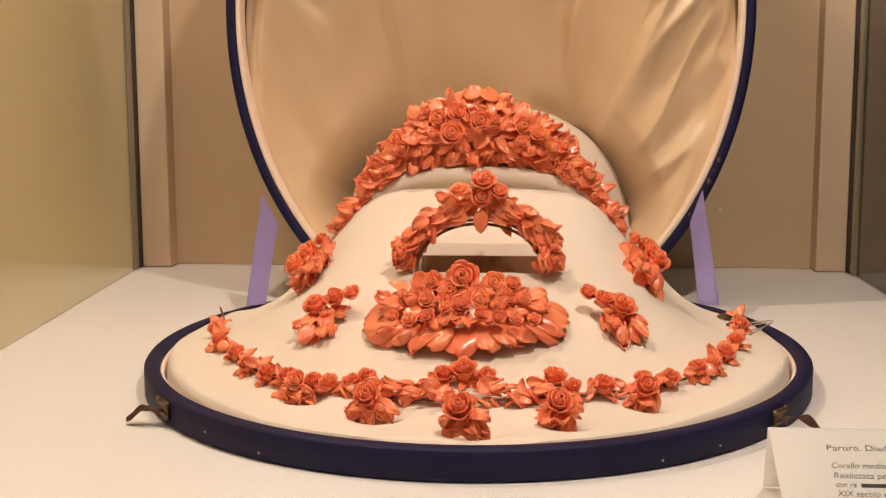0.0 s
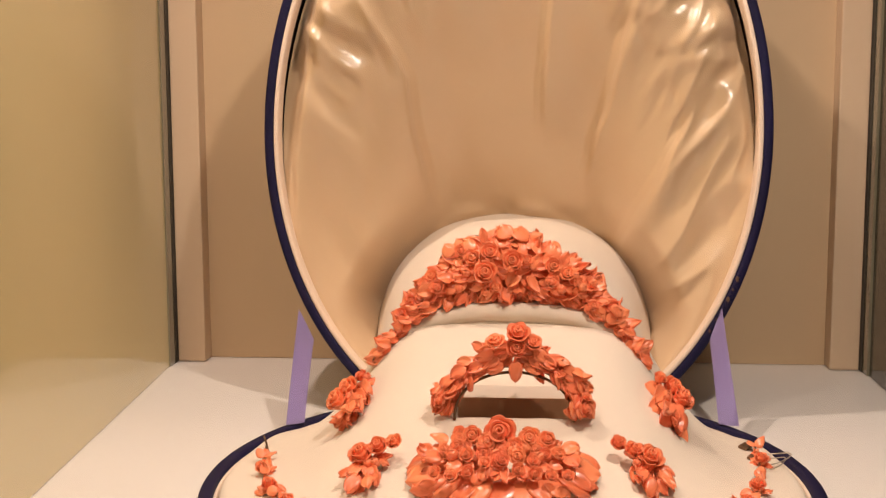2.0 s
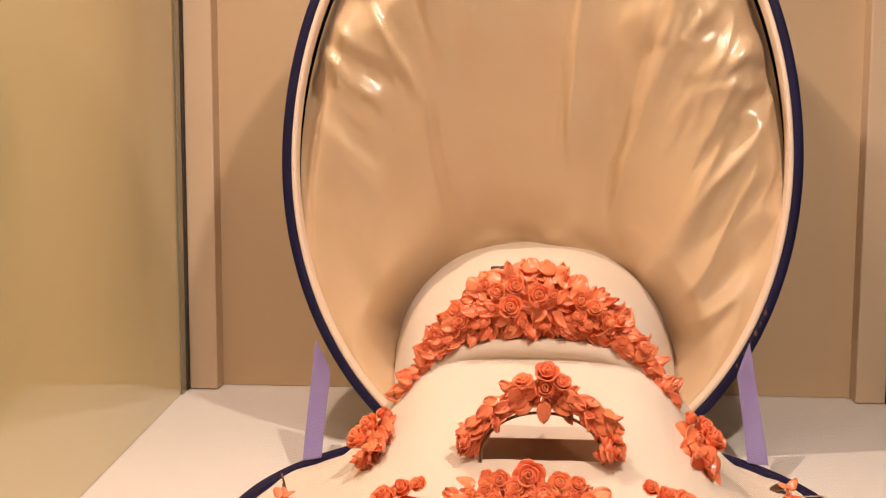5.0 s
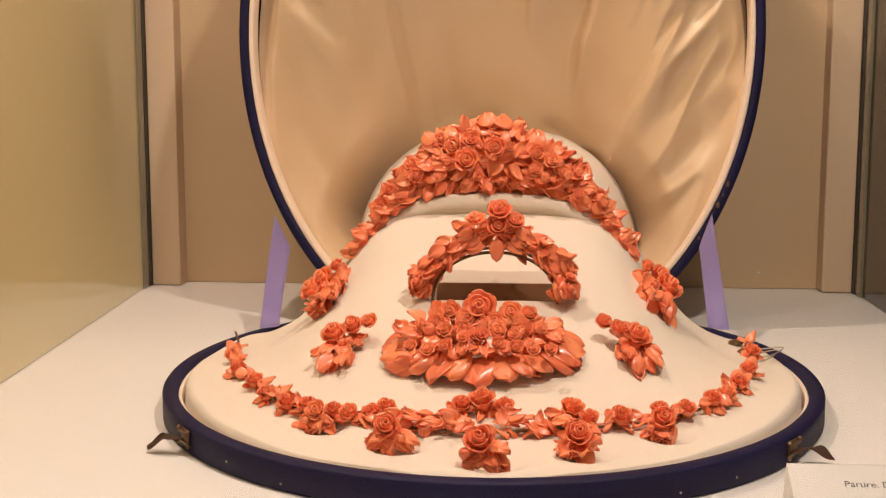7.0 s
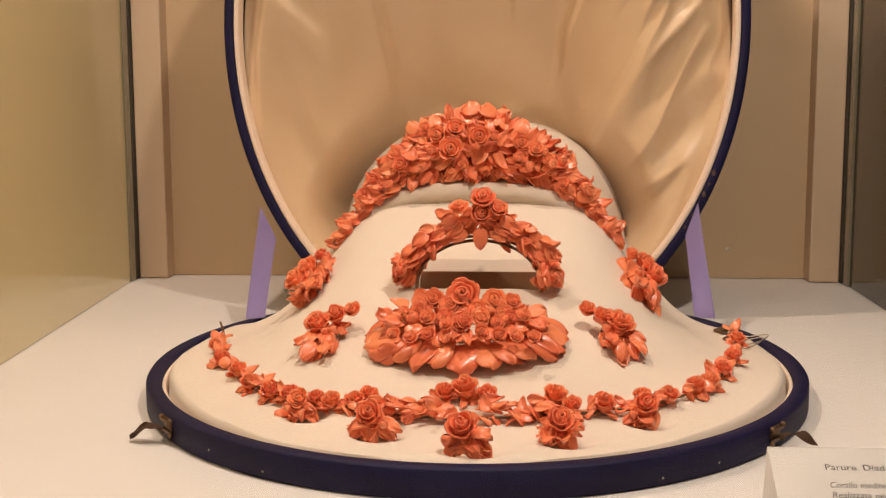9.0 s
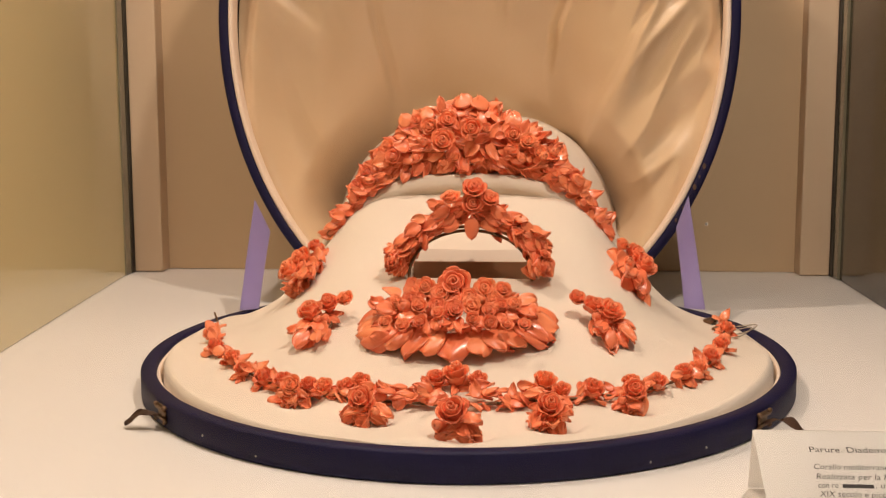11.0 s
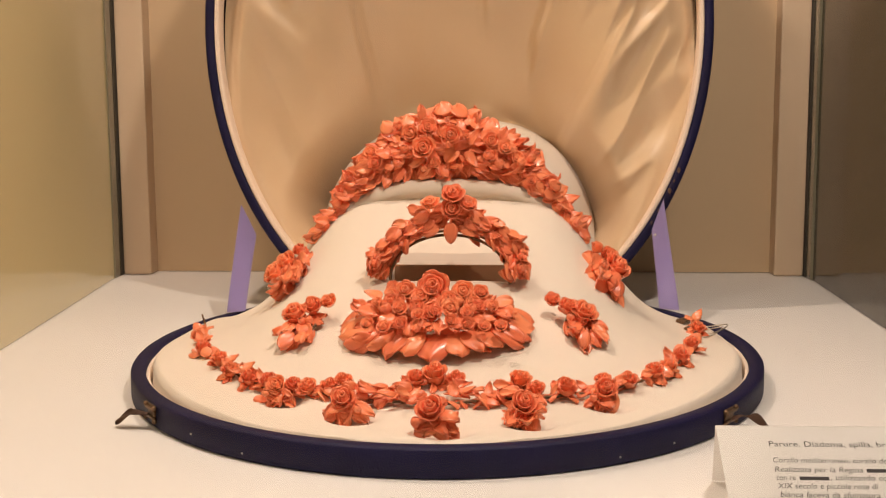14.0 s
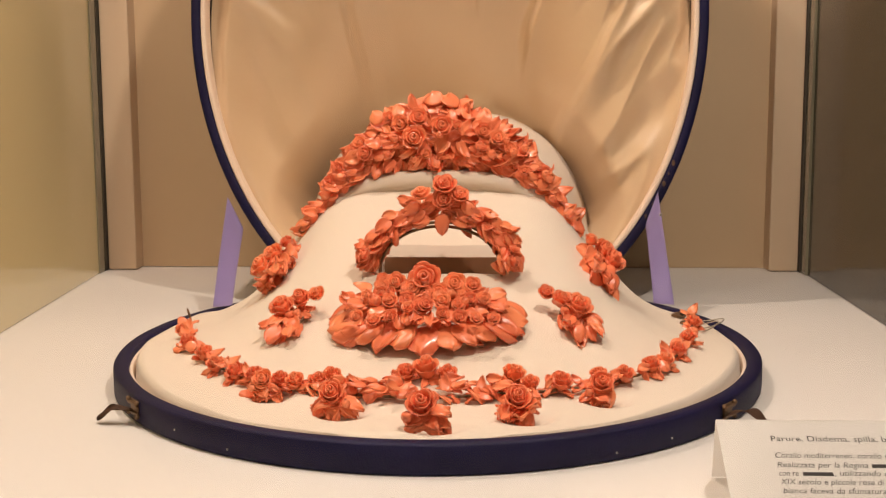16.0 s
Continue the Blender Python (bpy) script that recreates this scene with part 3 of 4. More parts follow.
for out, cols, rows_of, small, large in ((-0.005, 36, 3, 0.014, 0.019), (0.000, 56, 4, 0.0088, 0.0132)):
    for i in range(cols):
        for j in range(rows_of):
            dx = -0.0885 + 0.176 * (i + PICK.uniform(-0.45, 0.45)) / (cols - 1)
            low, high = diadem_span(dx)
            v = (j + 0.5 + PICK.uniform(-0.4, 0.4)) / rows_of
            if (high - low) < 0.016 and j % 2:
                continue
            z = low + (high - low) * v
            if out == 0 and any((dx - a) ** 2 + (z - b) ** 2 < (r * 0.85) ** 2 for a, b, r in DIADEM_ROSES):
                continue
            size = PICK.uniform(small, large) * (0.7 + 0.3 * (high - low) / 0.045)
            ang = math.atan2(dx * 1.3, 0.045 * (v - 0.40) * 2.2) + PICK.uniform(-0.7, 0.7)
            along = Vector((math.sin(ang), -0.12 if v < 0.5 else -0.1, math.cos(ang)))
            leaf(diadem, on_diadem(dx, z, out + PICK.uniform(-0.002, 0.004)) - along.normalized() * size * 0.42, size,
                 jitter(FACE + Vector((dx * 2, 0, 0.35 * v)), 0.40), along, LEAVES + PETALS)
for k in range(36):
    dx = -0.0895 + 0.178 * (k + PICK.uniform(-0.3, 0.3)) / 35
    low, high = diadem_span(dx)
    size = PICK.uniform(0.009, 0.014) * (0.6 + 0.4 * (high - low) / 0.05)
    leaf(diadem, on_diadem(dx, low + 0.0100, -0.004), size * 0.85, jitter((dx * 2, -0.9, 0.3), 0.3), jitter((dx * 5, 0.05, -0.9), 0.3), PETALS[1:] + LEAVES)
    if abs(dx) < 0.09:
        leaf(diadem, on_diadem(dx, high - 0.0105, 0.001), size * 0.72, jitter((dx * 3, -0.6, 0.75), 0.3), jitter((dx * 14, 0.35, 0.7), 0.35), PETALS[:1] + LEAVES[:1] + LEAVES[3:])
for dx, z, s in DIADEM_PETALS:
    leaf(diadem, on_diadem(dx, z - 0.007, 0.003), s * 1.15, jitter((0, -0.85, 0.35), 0.3), (dx * 6 + PICK.uniform(-0.3, 0.3), 0.25, 0.8), PETALS[:1] + LEAVES[3:], "petal")
for k in range(14):
    dx = PICK.uniform(-0.085, 0.085)
    low, high = diadem_span(dx)
    bud(diadem, on_diadem(dx, low + (high - low) * PICK.uniform(0.15, 0.9), 0.005), PICK.uniform(0.0024, 0.004), FACE)

# tall brooch-like arch in front of it: a hinged bangle
ARCH_Y, BANGLE_DX = 0.850, 0.003
BANGLE_ROSES = ((0.0044, 0.1062, 0.0065), (0.0055, 0.1142, 0.007), (-0.0081, 0.1089, 0.006), (0.0141, 0.1083, 0.0057), (-0.0395, 0.0745, 0.0052), (0.0434, 0.0715, 0.0059), (0.045, 0.0779, 0.0032))


def on_arch(dx, z, out=0.0):
    return Vector((CX + dx, ARCH_Y + 0.14 * (z - 0.09) - out, z))


bangle = thing("bangle", (CX, ARCH_Y, 0.06), "open coral bangle standing upright on the cream cushion", "bracelet")
RIM = [(0.0350 * math.cos(math.pi * k / 40), 0.0620 + 0.0285 * math.sin(math.pi * k / 40) ** 0.85) for k in range(41)]
part("hoop", tube([on_arch(a + BANGLE_DX, b) for a, b in RIM], 0.0009), BRONZE, bangle, "thin tarnished metal hoop")
part("hoop", tube([on_arch(a * 1.02 + BANGLE_DX, b + 0.001) + Vector((0, 0.012, 0)) for a, b in RIM], 0.0009), BRONZE, bangle, "thin tarnished metal hoop")
for n, (dx, z, r) in enumerate(BANGLE_ROSES):
    rose(bangle, on_arch(dx, z, 0.006), r * 0.86, (dx * 22, -0.35, 0.35) if n in (4, 5) else (dx * 4, -0.9, 0.35) if n == 0 else (dx * 6, -0.62, 0.78))
for side_of in (-1, 1):
    for k in range(96):
        f = PICK.random()
        t = math.radians(12 + 74 * f)
        rad = PICK.uniform(1.02, 1.25 + 0.08 * f)
        dx = BANGLE_DX + side_of * 0.0385 * math.cos(t) * rad
        z = 0.062 + 0.0330 * math.sin(t) * rad
        along = Vector((side_of * (0.35 + 0.6 * f), -0.25, -0.9 + 1.1 * f))
        size = PICK.uniform(0.0072, 0.0112)
        leaf(bangle, on_arch(dx, z, PICK.uniform(-0.004, 0.005)) - along.normalized() * size * 0.4, size, jitter((side_of * 0.3, -0.85, 0.45), 0.45), jitter(along, 0.45), LEAVES + PETALS[1:])
    for k in range(14):
        dx = BANGLE_DX + side_of * PICK.uniform(0.002, 0.019)
        leaf(bangle, on_arch(dx, 0.1075 - 0.40 * abs(dx) + PICK.uniform(-0.006, 0.004), 0.002), PICK.uniform(0.0065, 0.009), jitter((side_of * 0.3, -0.8, 0.5), 0.4), jitter((side_of * 0.9, 0, -0.1), 0.4), PETALS + LEAVES, "petal")
    for k in range(7):
        dx = BANGLE_DX + side_of * PICK.uniform(0.036, 0.044)
        leaf(bangle, on_arch(dx, PICK.uniform(0.062, 0.074), PICK.uniform(-0.004, 0.004)), PICK.uniform(0.009, 0.013), jitter((side_of * 0.8, -0.7, 0.1), 0.3), jitter((side_of * 0.2, -0.2, 0.7), 0.4), LEAVES)
    for k in range(3):
        z = 0.096 + 0.004 * k
        leaf(bangle, on_arch(BANGLE_DX + side_of * (0.006 + 0.003 * k), z, 0.004), 0.0112, (side_of * 0.1, -0.9, 0.4), (side_of * 0.8, -0.2, -0.35 - 0.1 * k), LEAVES[:1], "petal")
leaf(bangle, on_arch(BANGLE_DX + 0.001, 0.0985, 0.007), 0.0125, (0, -0.95, 0.2), (0, -0.1, -1), LEAVES[:1])

# brooch: a fan of roses over a ring of broad petals
BROOCH_DX = -0.0025
BROOCH_ROSES = ((-0.0036, 0.7198, 0.0085), (0.0125, 0.6797, 0.0057), (-0.019, 0.694, 0.0052), (-0.0262, 0.7183, 0.0034), (-0.0269, 0.6035, 0.0036), (-0.0215, 0.5392, 0.0041), (-0.0125, 0.556, 0.0041), (-0.004, 0.5005, 0.0054), (0.0062, 0.5333, 0.0046), (0.0151, 0.502, 0.0038), (0.0212, 0.5505, 0.0036), (0.0286, 0.5591, 0.0033), (-0.034, 0.5786, 0.0032), (0.0223, 0.6722, 0.0042), (-0.0105, 0.640, 0.0050), (0.0045, 0.615, 0.0046), (-0.0265, 0.655, 0.0040))
brooch = thing("brooch", (CX, 0.785, 0.03), "large coral brooch of roses over broad petals on the cushion", "brooch")


def on_brooch(dx, v, out=0.0):
    """v: 0 at the front edge, 1 at the top of the bunch."""
    return Vector((CX + dx, 0.764 + 0.056 * v - out * 0.75, 0.026 + 0.054 * v + out * 0.65))


for dx, v, r in BROOCH_ROSES:
    rose(brooch, on_brooch(dx, v, 0.004), r * 0.93, (dx * 4, -0.85, 0.5), 0 if r > 0.010 else None)
for k in range(15):
    t = math.radians(-6 + 192 * (k + PICK.uniform(-0.2, 0.2)) / 14)
    along = Vector((-math.cos(t) * 1.2, -math.sin(t) * 0.75, -math.sin(t) * 0.42))
    place = Vector((CX + BROOCH_DX - 0.0365 * math.cos(t), 0.801 - 0.014 * math.sin(t), cushion_height(CX, 0.801 - 0.014 * math.sin(t)) + 0.011))
    leaf(brooch, place + Vector((0, 0, PICK.uniform(-0.001, 0.001))), PICK.uniform(0.0170, 0.0200) * (1 + 0.12 * abs(math.cos(t))), jitter((-0.25 * math.cos(t), -0.45, 0.85), 0.14), jitter(along, 0.10), PETALS[:1] + BROAD, "petal")
for k in range(40):
    t = math.radians(-14 + 208 * (k + PICK.uniform(-0.4, 0.4)) / 39)
    along = Vector((-math.cos(t), -math.sin(t) * 0.8, -math.sin(t) * 0.25 + 0.1))
    place = Vector((CX + BROOCH_DX - PICK.uniform(0.026, 0.041) * math.cos(t), 0.800 - 0.013 * math.sin(t), cushion_height(CX, 0.800 - 0.013 * math.sin(t)) + PICK.uniform(0.015, 0.019)))
    leaf(brooch, place, PICK.uniform(0.0075, 0.0110), jitter((0, -0.55, 0.8), 0.35), jitter(along, 0.3), BROAD + PETALS)
for k in range(9):
    dx = -0.036 + 0.072 * k / 8
    rose(brooch, on_brooch(dx + BROOCH_DX, 0.46 - 0.10 * abs(dx) / 0.036 + PICK.uniform(-0.03, 0.03), 0.006), PICK.uniform(0.0030, 0.0042), (dx * 9 + PICK.uniform(-0.3, 0.3), -0.75, PICK.uniform(0.3, 0.8)))
for k in range(7):
    dx = -0.030 + 0.060 * k / 6
    rose(brooch, on_brooch(dx + BROOCH_DX, 0.66 - 0.12 * abs(dx) / 0.036 + PICK.uniform(-0.03, 0.03), 0.003), PICK.uniform(0.0030, 0.0042), (dx * 9 + PICK.uniform(-0.3, 0.3), -0.65, PICK.uniform(0.4, 0.9)))
for k in range(60):
    dx = PICK.uniform(-0.035, 0.035)
    v = PICK.uniform(0.35, 0.78) - 0.30 * abs(dx) / 0.042
    leaf(brooch, on_brooch(dx + BROOCH_DX, max(0.3, v), -0.004), PICK.uniform(0.008, 0.012), jitter((dx * 8, -0.7, 0.6), 0.4), jitter((dx * 30, -0.1, 0.5), 0.5), LEAVES + PETALS)
for k in range(16):
    dx = PICK.uniform(-0.02, 0.02)
    leaf(brooch, on_brooch(dx + BROOCH_DX, PICK.uniform(0.50, 0.62), -0.002), PICK.uniform(0.008, 0.011), jitter((dx * 8, -0.8, 0.5), 0.3), jitter((dx * 35, 0.05, 0.6), 0.4), PETALS[1:] + LEAVES, "petal")
for k in range(8):
    dx = PICK.uniform(-0.034, 0.034)
    bud(brooch, on_brooch(dx + BROOCH_DX, PICK.uniform(0.5, 0.7), 0.003), PICK.uniform(0.003, 0.0042), (dx * 5, -0.8, 0.6))
mount = [(CX + BROOCH_DX + 0.041 * math.cos(2 * math.pi * k / 40), 0.800 + 0.018 * math.sin(2 * math.pi * k / 40), cushion_height(CX, 0.800 + 0.018 * math.sin(2 * math.pi * k / 40)) + 0.004) for k in range(41)]
part("mount", tube(mount, 0.0011), BRONZE, brooch, "tarnished metal mount under the petals")


def on_cushion(x, y, up=0.0):
    e = 0.003
    n = Vector((cushion_height(x - e, y) - cushion_height(x + e, y), cushion_height(x, y - e) - cushion_height(x, y + e), 2 * e)).normalized()
    return Vector((x, y, cushion_height(x, y))) + n * up, n


# four ear drops: place, roses (along, across, radius), way of the leaves, size
EARRINGS = (
    ("earring", (0.004, 0.898), ((0.002, -0.011, 0.0088), (-0.006, -0.002, 0.0075), (-0.008, 0.012, 0.0046)), (-0.3, -1), 1.35),
    ("earring", (0.0225, 0.8135), ((0.000, -0.006, 0.0076), (-0.008, 0.003, 0.0062), (-0.013, 0.013, 0.0050)), (-0.45, -1), 1.0),
    ("earring", (0.1945, 0.898), ((0.002, 0.008, 0.0092), (-0.007, 0.002, 0.0078), (-0.007, -0.012, 0.0048)), (0.4, -1), 1.35),
    ("earring", (0.1760, 0.815), ((0.000, 0.003, 0.0078), (-0.006, -0.006, 0.0062), (-0.013, -0.014, 0.0050)), (0.45, -1), 1.0),
)
for name, (x, y), roses_at, tip, size in EARRINGS:
    base, n = on_cushion(x, y)
    drop = thing("earring", base, "coral ear drop of two roses and leaves", "earring", "ear drops on the cushion")
    tip = Vector((*tip, 0)).normalized()
    tip = (tip - n * tip.dot(n)).normalized()
    cross = n.cross(tip)
    face = (n + Vector((0, -0.45, 0.25))).normalized()
    for a, b, r in roses_at:
        rose(drop, base + tip * (a - 0.003) + cross * b * 0.82 + n * 0.009, r * 0.94, face, tall=1.25)
    for k in range(20):
        f = PICK.random()
        spread = PICK.uniform(-0.9, 0.9)
        along = (tip * (1.1 - 0.2 * abs(spread)) + cross * spread * 0.6 + n * 0.1).normalized()
        leaf(drop, base + tip * PICK.uniform(-0.004, 0.012) * size + cross * spread * 0.0065 + n * PICK.uniform(0.004, 0.009), PICK.uniform(0.009, 0.0135) * size, jitter(face, 0.35), along)
    for k in range(5):
        along = (cross * PICK.choice((-1, 1)) - tip * PICK.uniform(-0.3, 0.8)).normalized()
        leaf(drop, base - tip * 0.006 + n * 0.005, 0.011 * size, jitter(face, 0.3), along)
    for k in range(3):
        bud(drop, base + tip * PICK.uniform(-0.004, 0.008) + cross * PICK.uniform(-0.007, 0.007) + n * 0.008, 0.0028, face)
    ring = [base + tip * (0.001 + 0.010 * math.cos(2 * math.pi * k / 24)) + cross * 0.007 * math.sin(2 * math.pi * k / 24) + n * 0.003 for k in range(25)]
    part("mount", tube(ring, 0.0008), BRONZE, drop, "thin metal mount")

# necklace laid along the front of the cushion
CHAIN = ((-0.0625, 0.9234), (-0.0536, 0.875), (-0.0389, 0.8271), (-0.0236, 0.8004), (-0.013, 0.7807), (0.0005, 0.7657), (0.015, 0.7507), (0.0277, 0.7498), (0.0442, 0.7425), (0.0641, 0.7358), (0.0833, 0.7326), (0.1009, 0.7322), (0.1206, 0.7338), (0.1338, 0.7373), (0.1552, 0.7401), (0.1689, 0.747), (0.1854, 0.7514), (0.1997, 0.7635), (0.2144, 0.7776), (0.2237, 0.7905), (0.2329, 0.8076), (0.2428, 0.8361), (0.2578, 0.9128), (0.2595, 0.9441))
NECK_ROSES = ((-0.0484, 0.8554, 0.0043), (-0.0372, 0.8204, 0.0041), (-0.0225, 0.7961, 0.0043), (-0.0119, 0.7764, 0.0047), (0.0012, 0.7632, 0.0049), (0.0163, 0.7471, 0.0059), (0.0127, 0.7571, 0.0051), (0.0267, 0.7514, 0.0039), (0.0346, 0.7477, 0.0042), (0.0526, 0.7516, 0.0053), (0.0458, 0.747, 0.0036), (0.063, 0.7408, 0.0038), (0.0556, 0.729, 0.0062), (0.0996, 0.7574, 0.007), (0.1105, 0.7543, 0.0053), (0.0897, 0.7567, 0.005), (0.1016, 0.72, 0.006), (0.1434, 0.7519, 0.0063), (0.1513, 0.7446, 0.0038), (0.1365, 0.7433, 0.0033), (0.1442, 0.7247, 0.0061), (0.1667, 0.7471, 0.0058), (0.186, 0.7591, 0.0048), (0.1844, 0.7468, 0.0061), (0.1996, 0.7634, 0.0051), (0.2145, 0.7792, 0.0052), (0.2234, 0.7887, 0.0047), (0.2332, 0.8099, 0.0043), (0.2428, 0.8367, 0.0041), (0.2569, 0.9038, 0.0049))
NECK_PENDANTS = ((0.0175, 0.7402, 0.9), (0.0553, 0.7208, 1.1), (0.1003, 0.6927, 1.25), (0.1441, 0.7157, 1.1), (0.1849, 0.7389, 1.0))
NECK_DX, NECK_Y = 0.0007, 0.737
necklace = thing("necklace", (CX, 0.74, 0.02), "coral rose necklace with pendants laid round the cushion", "necklace")
for (x0, y0), (x1, y1) in zip(CHAIN, CHAIN[1:]):
    a, b = on_cushion(x0, y0, 0.003)[0], on_cushion(x1, y1, 0.003)[0]
    part("link", tube([a, (a + b) / 2 - Vector((0, 0, 0.0008)), b], 0.0008, 6), BRONZE, necklace)
    for k in range(4):
        along = (b - a).normalized() * PICK.choice((-1, 1)) + Vector((PICK.uniform(-0.7, 0.7), PICK.uniform(-0.9, 0.5), 0.15))
        leaf(necklace, a.lerp(b, PICK.uniform(0.2, 0.8)) + Vector((0, 0, 0.001)), PICK.uniform(0.006, 0.0095), jitter((0, -0.5, 0.85), 0.4), along, LEAVES[:3])
    leaf(necklace, a.lerp(b, 0.5) + Vector((0, 0, 0.0025)), PICK.uniform(0.006, 0.009), (0, -0.7, 0.7), jitter((0, -0.2, 0.5), 0.8), PETALS)
UPFACE = Vector((0, -0.42, 0.9))
for x, y, r in NECK_ROSES:
    r = max(r, 0.0050)
    p, n = on_cushion(x, y, r * 0.75)
    rose(necklace, p, r, UPFACE + n * 0.3, tall=1.45)
    for k in range(5 if r < 0.0065 else 7):
        t = PICK.uniform(0, 6.28)
        along = Vector((math.cos(t), math.sin(t) * 0.7, -0.1))
        leaf(necklace, p - n * r * 0.45 + along * r * 0.4, r * PICK.uniform(1.1, 1.5), jitter(UPFACE, 0.4), along)
for x, y, s in NECK_PENDANTS:
    p, n = on_cushion(x, y, 0.0075)
    for k in range(12):
        t = math.radians(-90 + PICK.uniform(-75, 75))
        along = Vector((math.cos(t), math.sin(t) * 0.8, -0.50))
        leaf(necklace, p + Vector((PICK.uniform(-0.004, 0.004), 0.004, PICK.uniform(0, 0.003))) * s, PICK.uniform(0.0080, 0.0115) * s, jitter((0, -0.75, 0.65), 0.5), along, LEAVES)
    rose(necklace, p + Vector((PICK.uniform(-0.001, 0.001), 0.003, 0.0045)) * s, 0.0056 * s, (0, -0.72, 0.70), tall=1.3)
    bud(necklace, p + Vector((PICK.choice((-0.006, 0.006)), -0.001, 0.001)) * s, 0.0022 * s, UPFACE)
for side_of in (-1, 1):
    for k in range(24):
        dx = side_of * (0.004 + 0.036 * (k / 23))
        p, n = on_cushion(CX + NECK_DX + dx, NECK_Y + PICK.uniform(-0.004, 0.006), PICK.uniform(0.003, 0.009))
        leaf(necklace, p, PICK.uniform(0.0070, 0.0100), jitter((0, -0.6, 0.8), 0.6), jitter((side_of, -0.25, 0.05), 0.4), LEAVES[:3])

# ---- fittings of the case ----
def ribbon(a0, a1, b0, b1, parent):
    """A flat ribbon from the lid (a0, a1) down to the base (b0, b1)."""
    a0, a1, b0, b1 = map(Vector, (a0, a1, b0, b1))
    rows = []
    for k in range(17):
        f = k / 16
        sag = Vector((0, -0.004, -0.003)) * math.sin(math.pi * f)
        rows.append([a0.lerp(b0, f).lerp(a1.lerp(b1, f), j / 4) + sag + Vector((0, 0.0006 * math.sin(3 * f + j), 0)) for j in range(5)])
    bm = grid(rows)
    bmesh.ops.solidify(bm, geom=bm.faces[:], thickness=0.0006)
    return part("ribbon", bm, RIBBON, parent, "lilac silk stay ribbon")


ribbon((-0.0705, 1.0790, 0.086), (-0.0585, 1.0775, 0.062), (-0.0645, 0.9935, 0.0160), (-0.052, 0.9995, 0.0162), case)
ribbon((0.2575, 1.0790, 0.090), (0.2485, 1.0775, 0.066), (0.2615, 1.0105, 0.0160), (0.2475, 1.0145, 0.0162), case)


def clasp(t, parent, lean):
    """A bronze catch on the rim at the angle t, with a drooping leather tab."""
    p = Vector((CX + A * math.cos(t), CY + B * math.sin(t), 0.0085))
    out = Vector((math.cos(t) / A, math.sin(t) / B, 0)).normalized()
    along = Vector((-out.y, out.x, 0))
    m = Matrix((along, out, Vector((0, 0, 1)))).transposed().to_4x4()
    m.translation = p
    bm = box(bmesh.new(), (-0.0050, -0.0005, -0.0040), (0.0050, 0.0008, 0.0040), 0.0005)
    bm2 = box(bm, (-0.0062, 0.0006, -0.0030), (0.0062, 0.0022, -0.0016), 0.0003)
    box(bm2, (-0.0062, 0.0006, 0.0016), (0.0062, 0.0022, 0.0030), 0.0003)
    for q in (-0.0062, 0.0062):
        for z in (-0.0036, 0.0036):
            r = bmesh.ops.create_uvsphere(bm2, u_segments=8, v_segments=5, radius=0.0014)
            for v in r["verts"]:
                v.co = v.co + Vector((q, 0.0014, z))
    bm2.transform(m)
    plate = part("clasp", bm2, BRONZE, parent, "tarnished bronze catch", smooth=False)
    rows = []
    for k in range(13):
        f = k / 12
        c = p + out * (0.002 + 0.015 * f) + along * lean * 0.010 * f + Vector((0, 0, -0.001 + 0.0025 * math.sin(f * 2.6) - 0.0062 * f * f))
        half = 0.0016 + 0.0036 * math.sin(math.pi * min(1, f * 0.92 + 0.05)) if f < 0.97 else 0.0008
        rows.append([c + along * half * u + Vector((0, 0, 0.0010 * math.sin(9 * f + 2.5 * u))) for u in (-1, -0.5, 0, 0.5, 1)])
    bm = grid(rows)
    bmesh.ops.solidify(bm, geom=bm.faces[:], thickness=0.0009)
    part("tab", bm, LEATHER, plate, "worn brown leather tab")


clasp(math.atan2(-0.1365 / B, -0.150 / A), case, -1.0)
clasp(math.atan2(-0.1365 / B, 0.153 / A), case, 1.2)
for sx in (-1, 1):
    t = math.atan2(0.155 / LTOP, sx * 0.162 / LA)
    p = lid_point(0.0, t, 0.006)
    o = Vector((sx * 0.85, 0, 0.4)).normalized()
    bm = tube([p - o * 0.002, p + o * 0.004, p + o * 0.0046, p + o * 0.006], [0.0009, 0.0009, 0.0016, 0.0013], 8)
    part("pin", bm, BRONZE, case, "small bronze locking pin")
    bm = bmesh.new()
    bmesh.ops.create_uvsphere(bm, u_segments=10, v_segments=6, radius=0.0017)
    bm.transform(Matrix.Translation(lid_point(0.008, t - 0.02 * sx, 0.0)))
    part("rivet", bm, SILVERED, case, "small bright rivet")

# stitched seam, worn patches and nails of the rim
for k in range(6):
    t = math.radians(-27 - 2.2 * k - 0.8 * PICK.random())
    bm = bmesh.new()
    bmesh.ops.create_uvsphere(bm, u_segments=7, v_segments=4, radius=0.0009 + 0.0008 * PICK.random())
    bm.transform(Matrix.Translation(lid_point(0.0045, t, 0.0002)) @ Matrix.Diagonal((1, 0.3, 1.8, 1)))
    part("scuff", bm, BRONZE, case, "dark scuffed patch on the lid edge")
for t, z in ((-118, 0.004), (-129, 0.0065), (-62, 0.004), (-52, 0.005)):
    t = math.radians(t)
    bm = bmesh.new()
    bmesh.ops.create_uvsphere(bm, u_segments=8, v_segments=5, radius=0.0006)
    bm.transform(Matrix.Translation((CX + A * math.cos(t), CY + B * math.sin(t), z)))
    part("nail", bm, SILVERED, case, "tiny bright nail head")

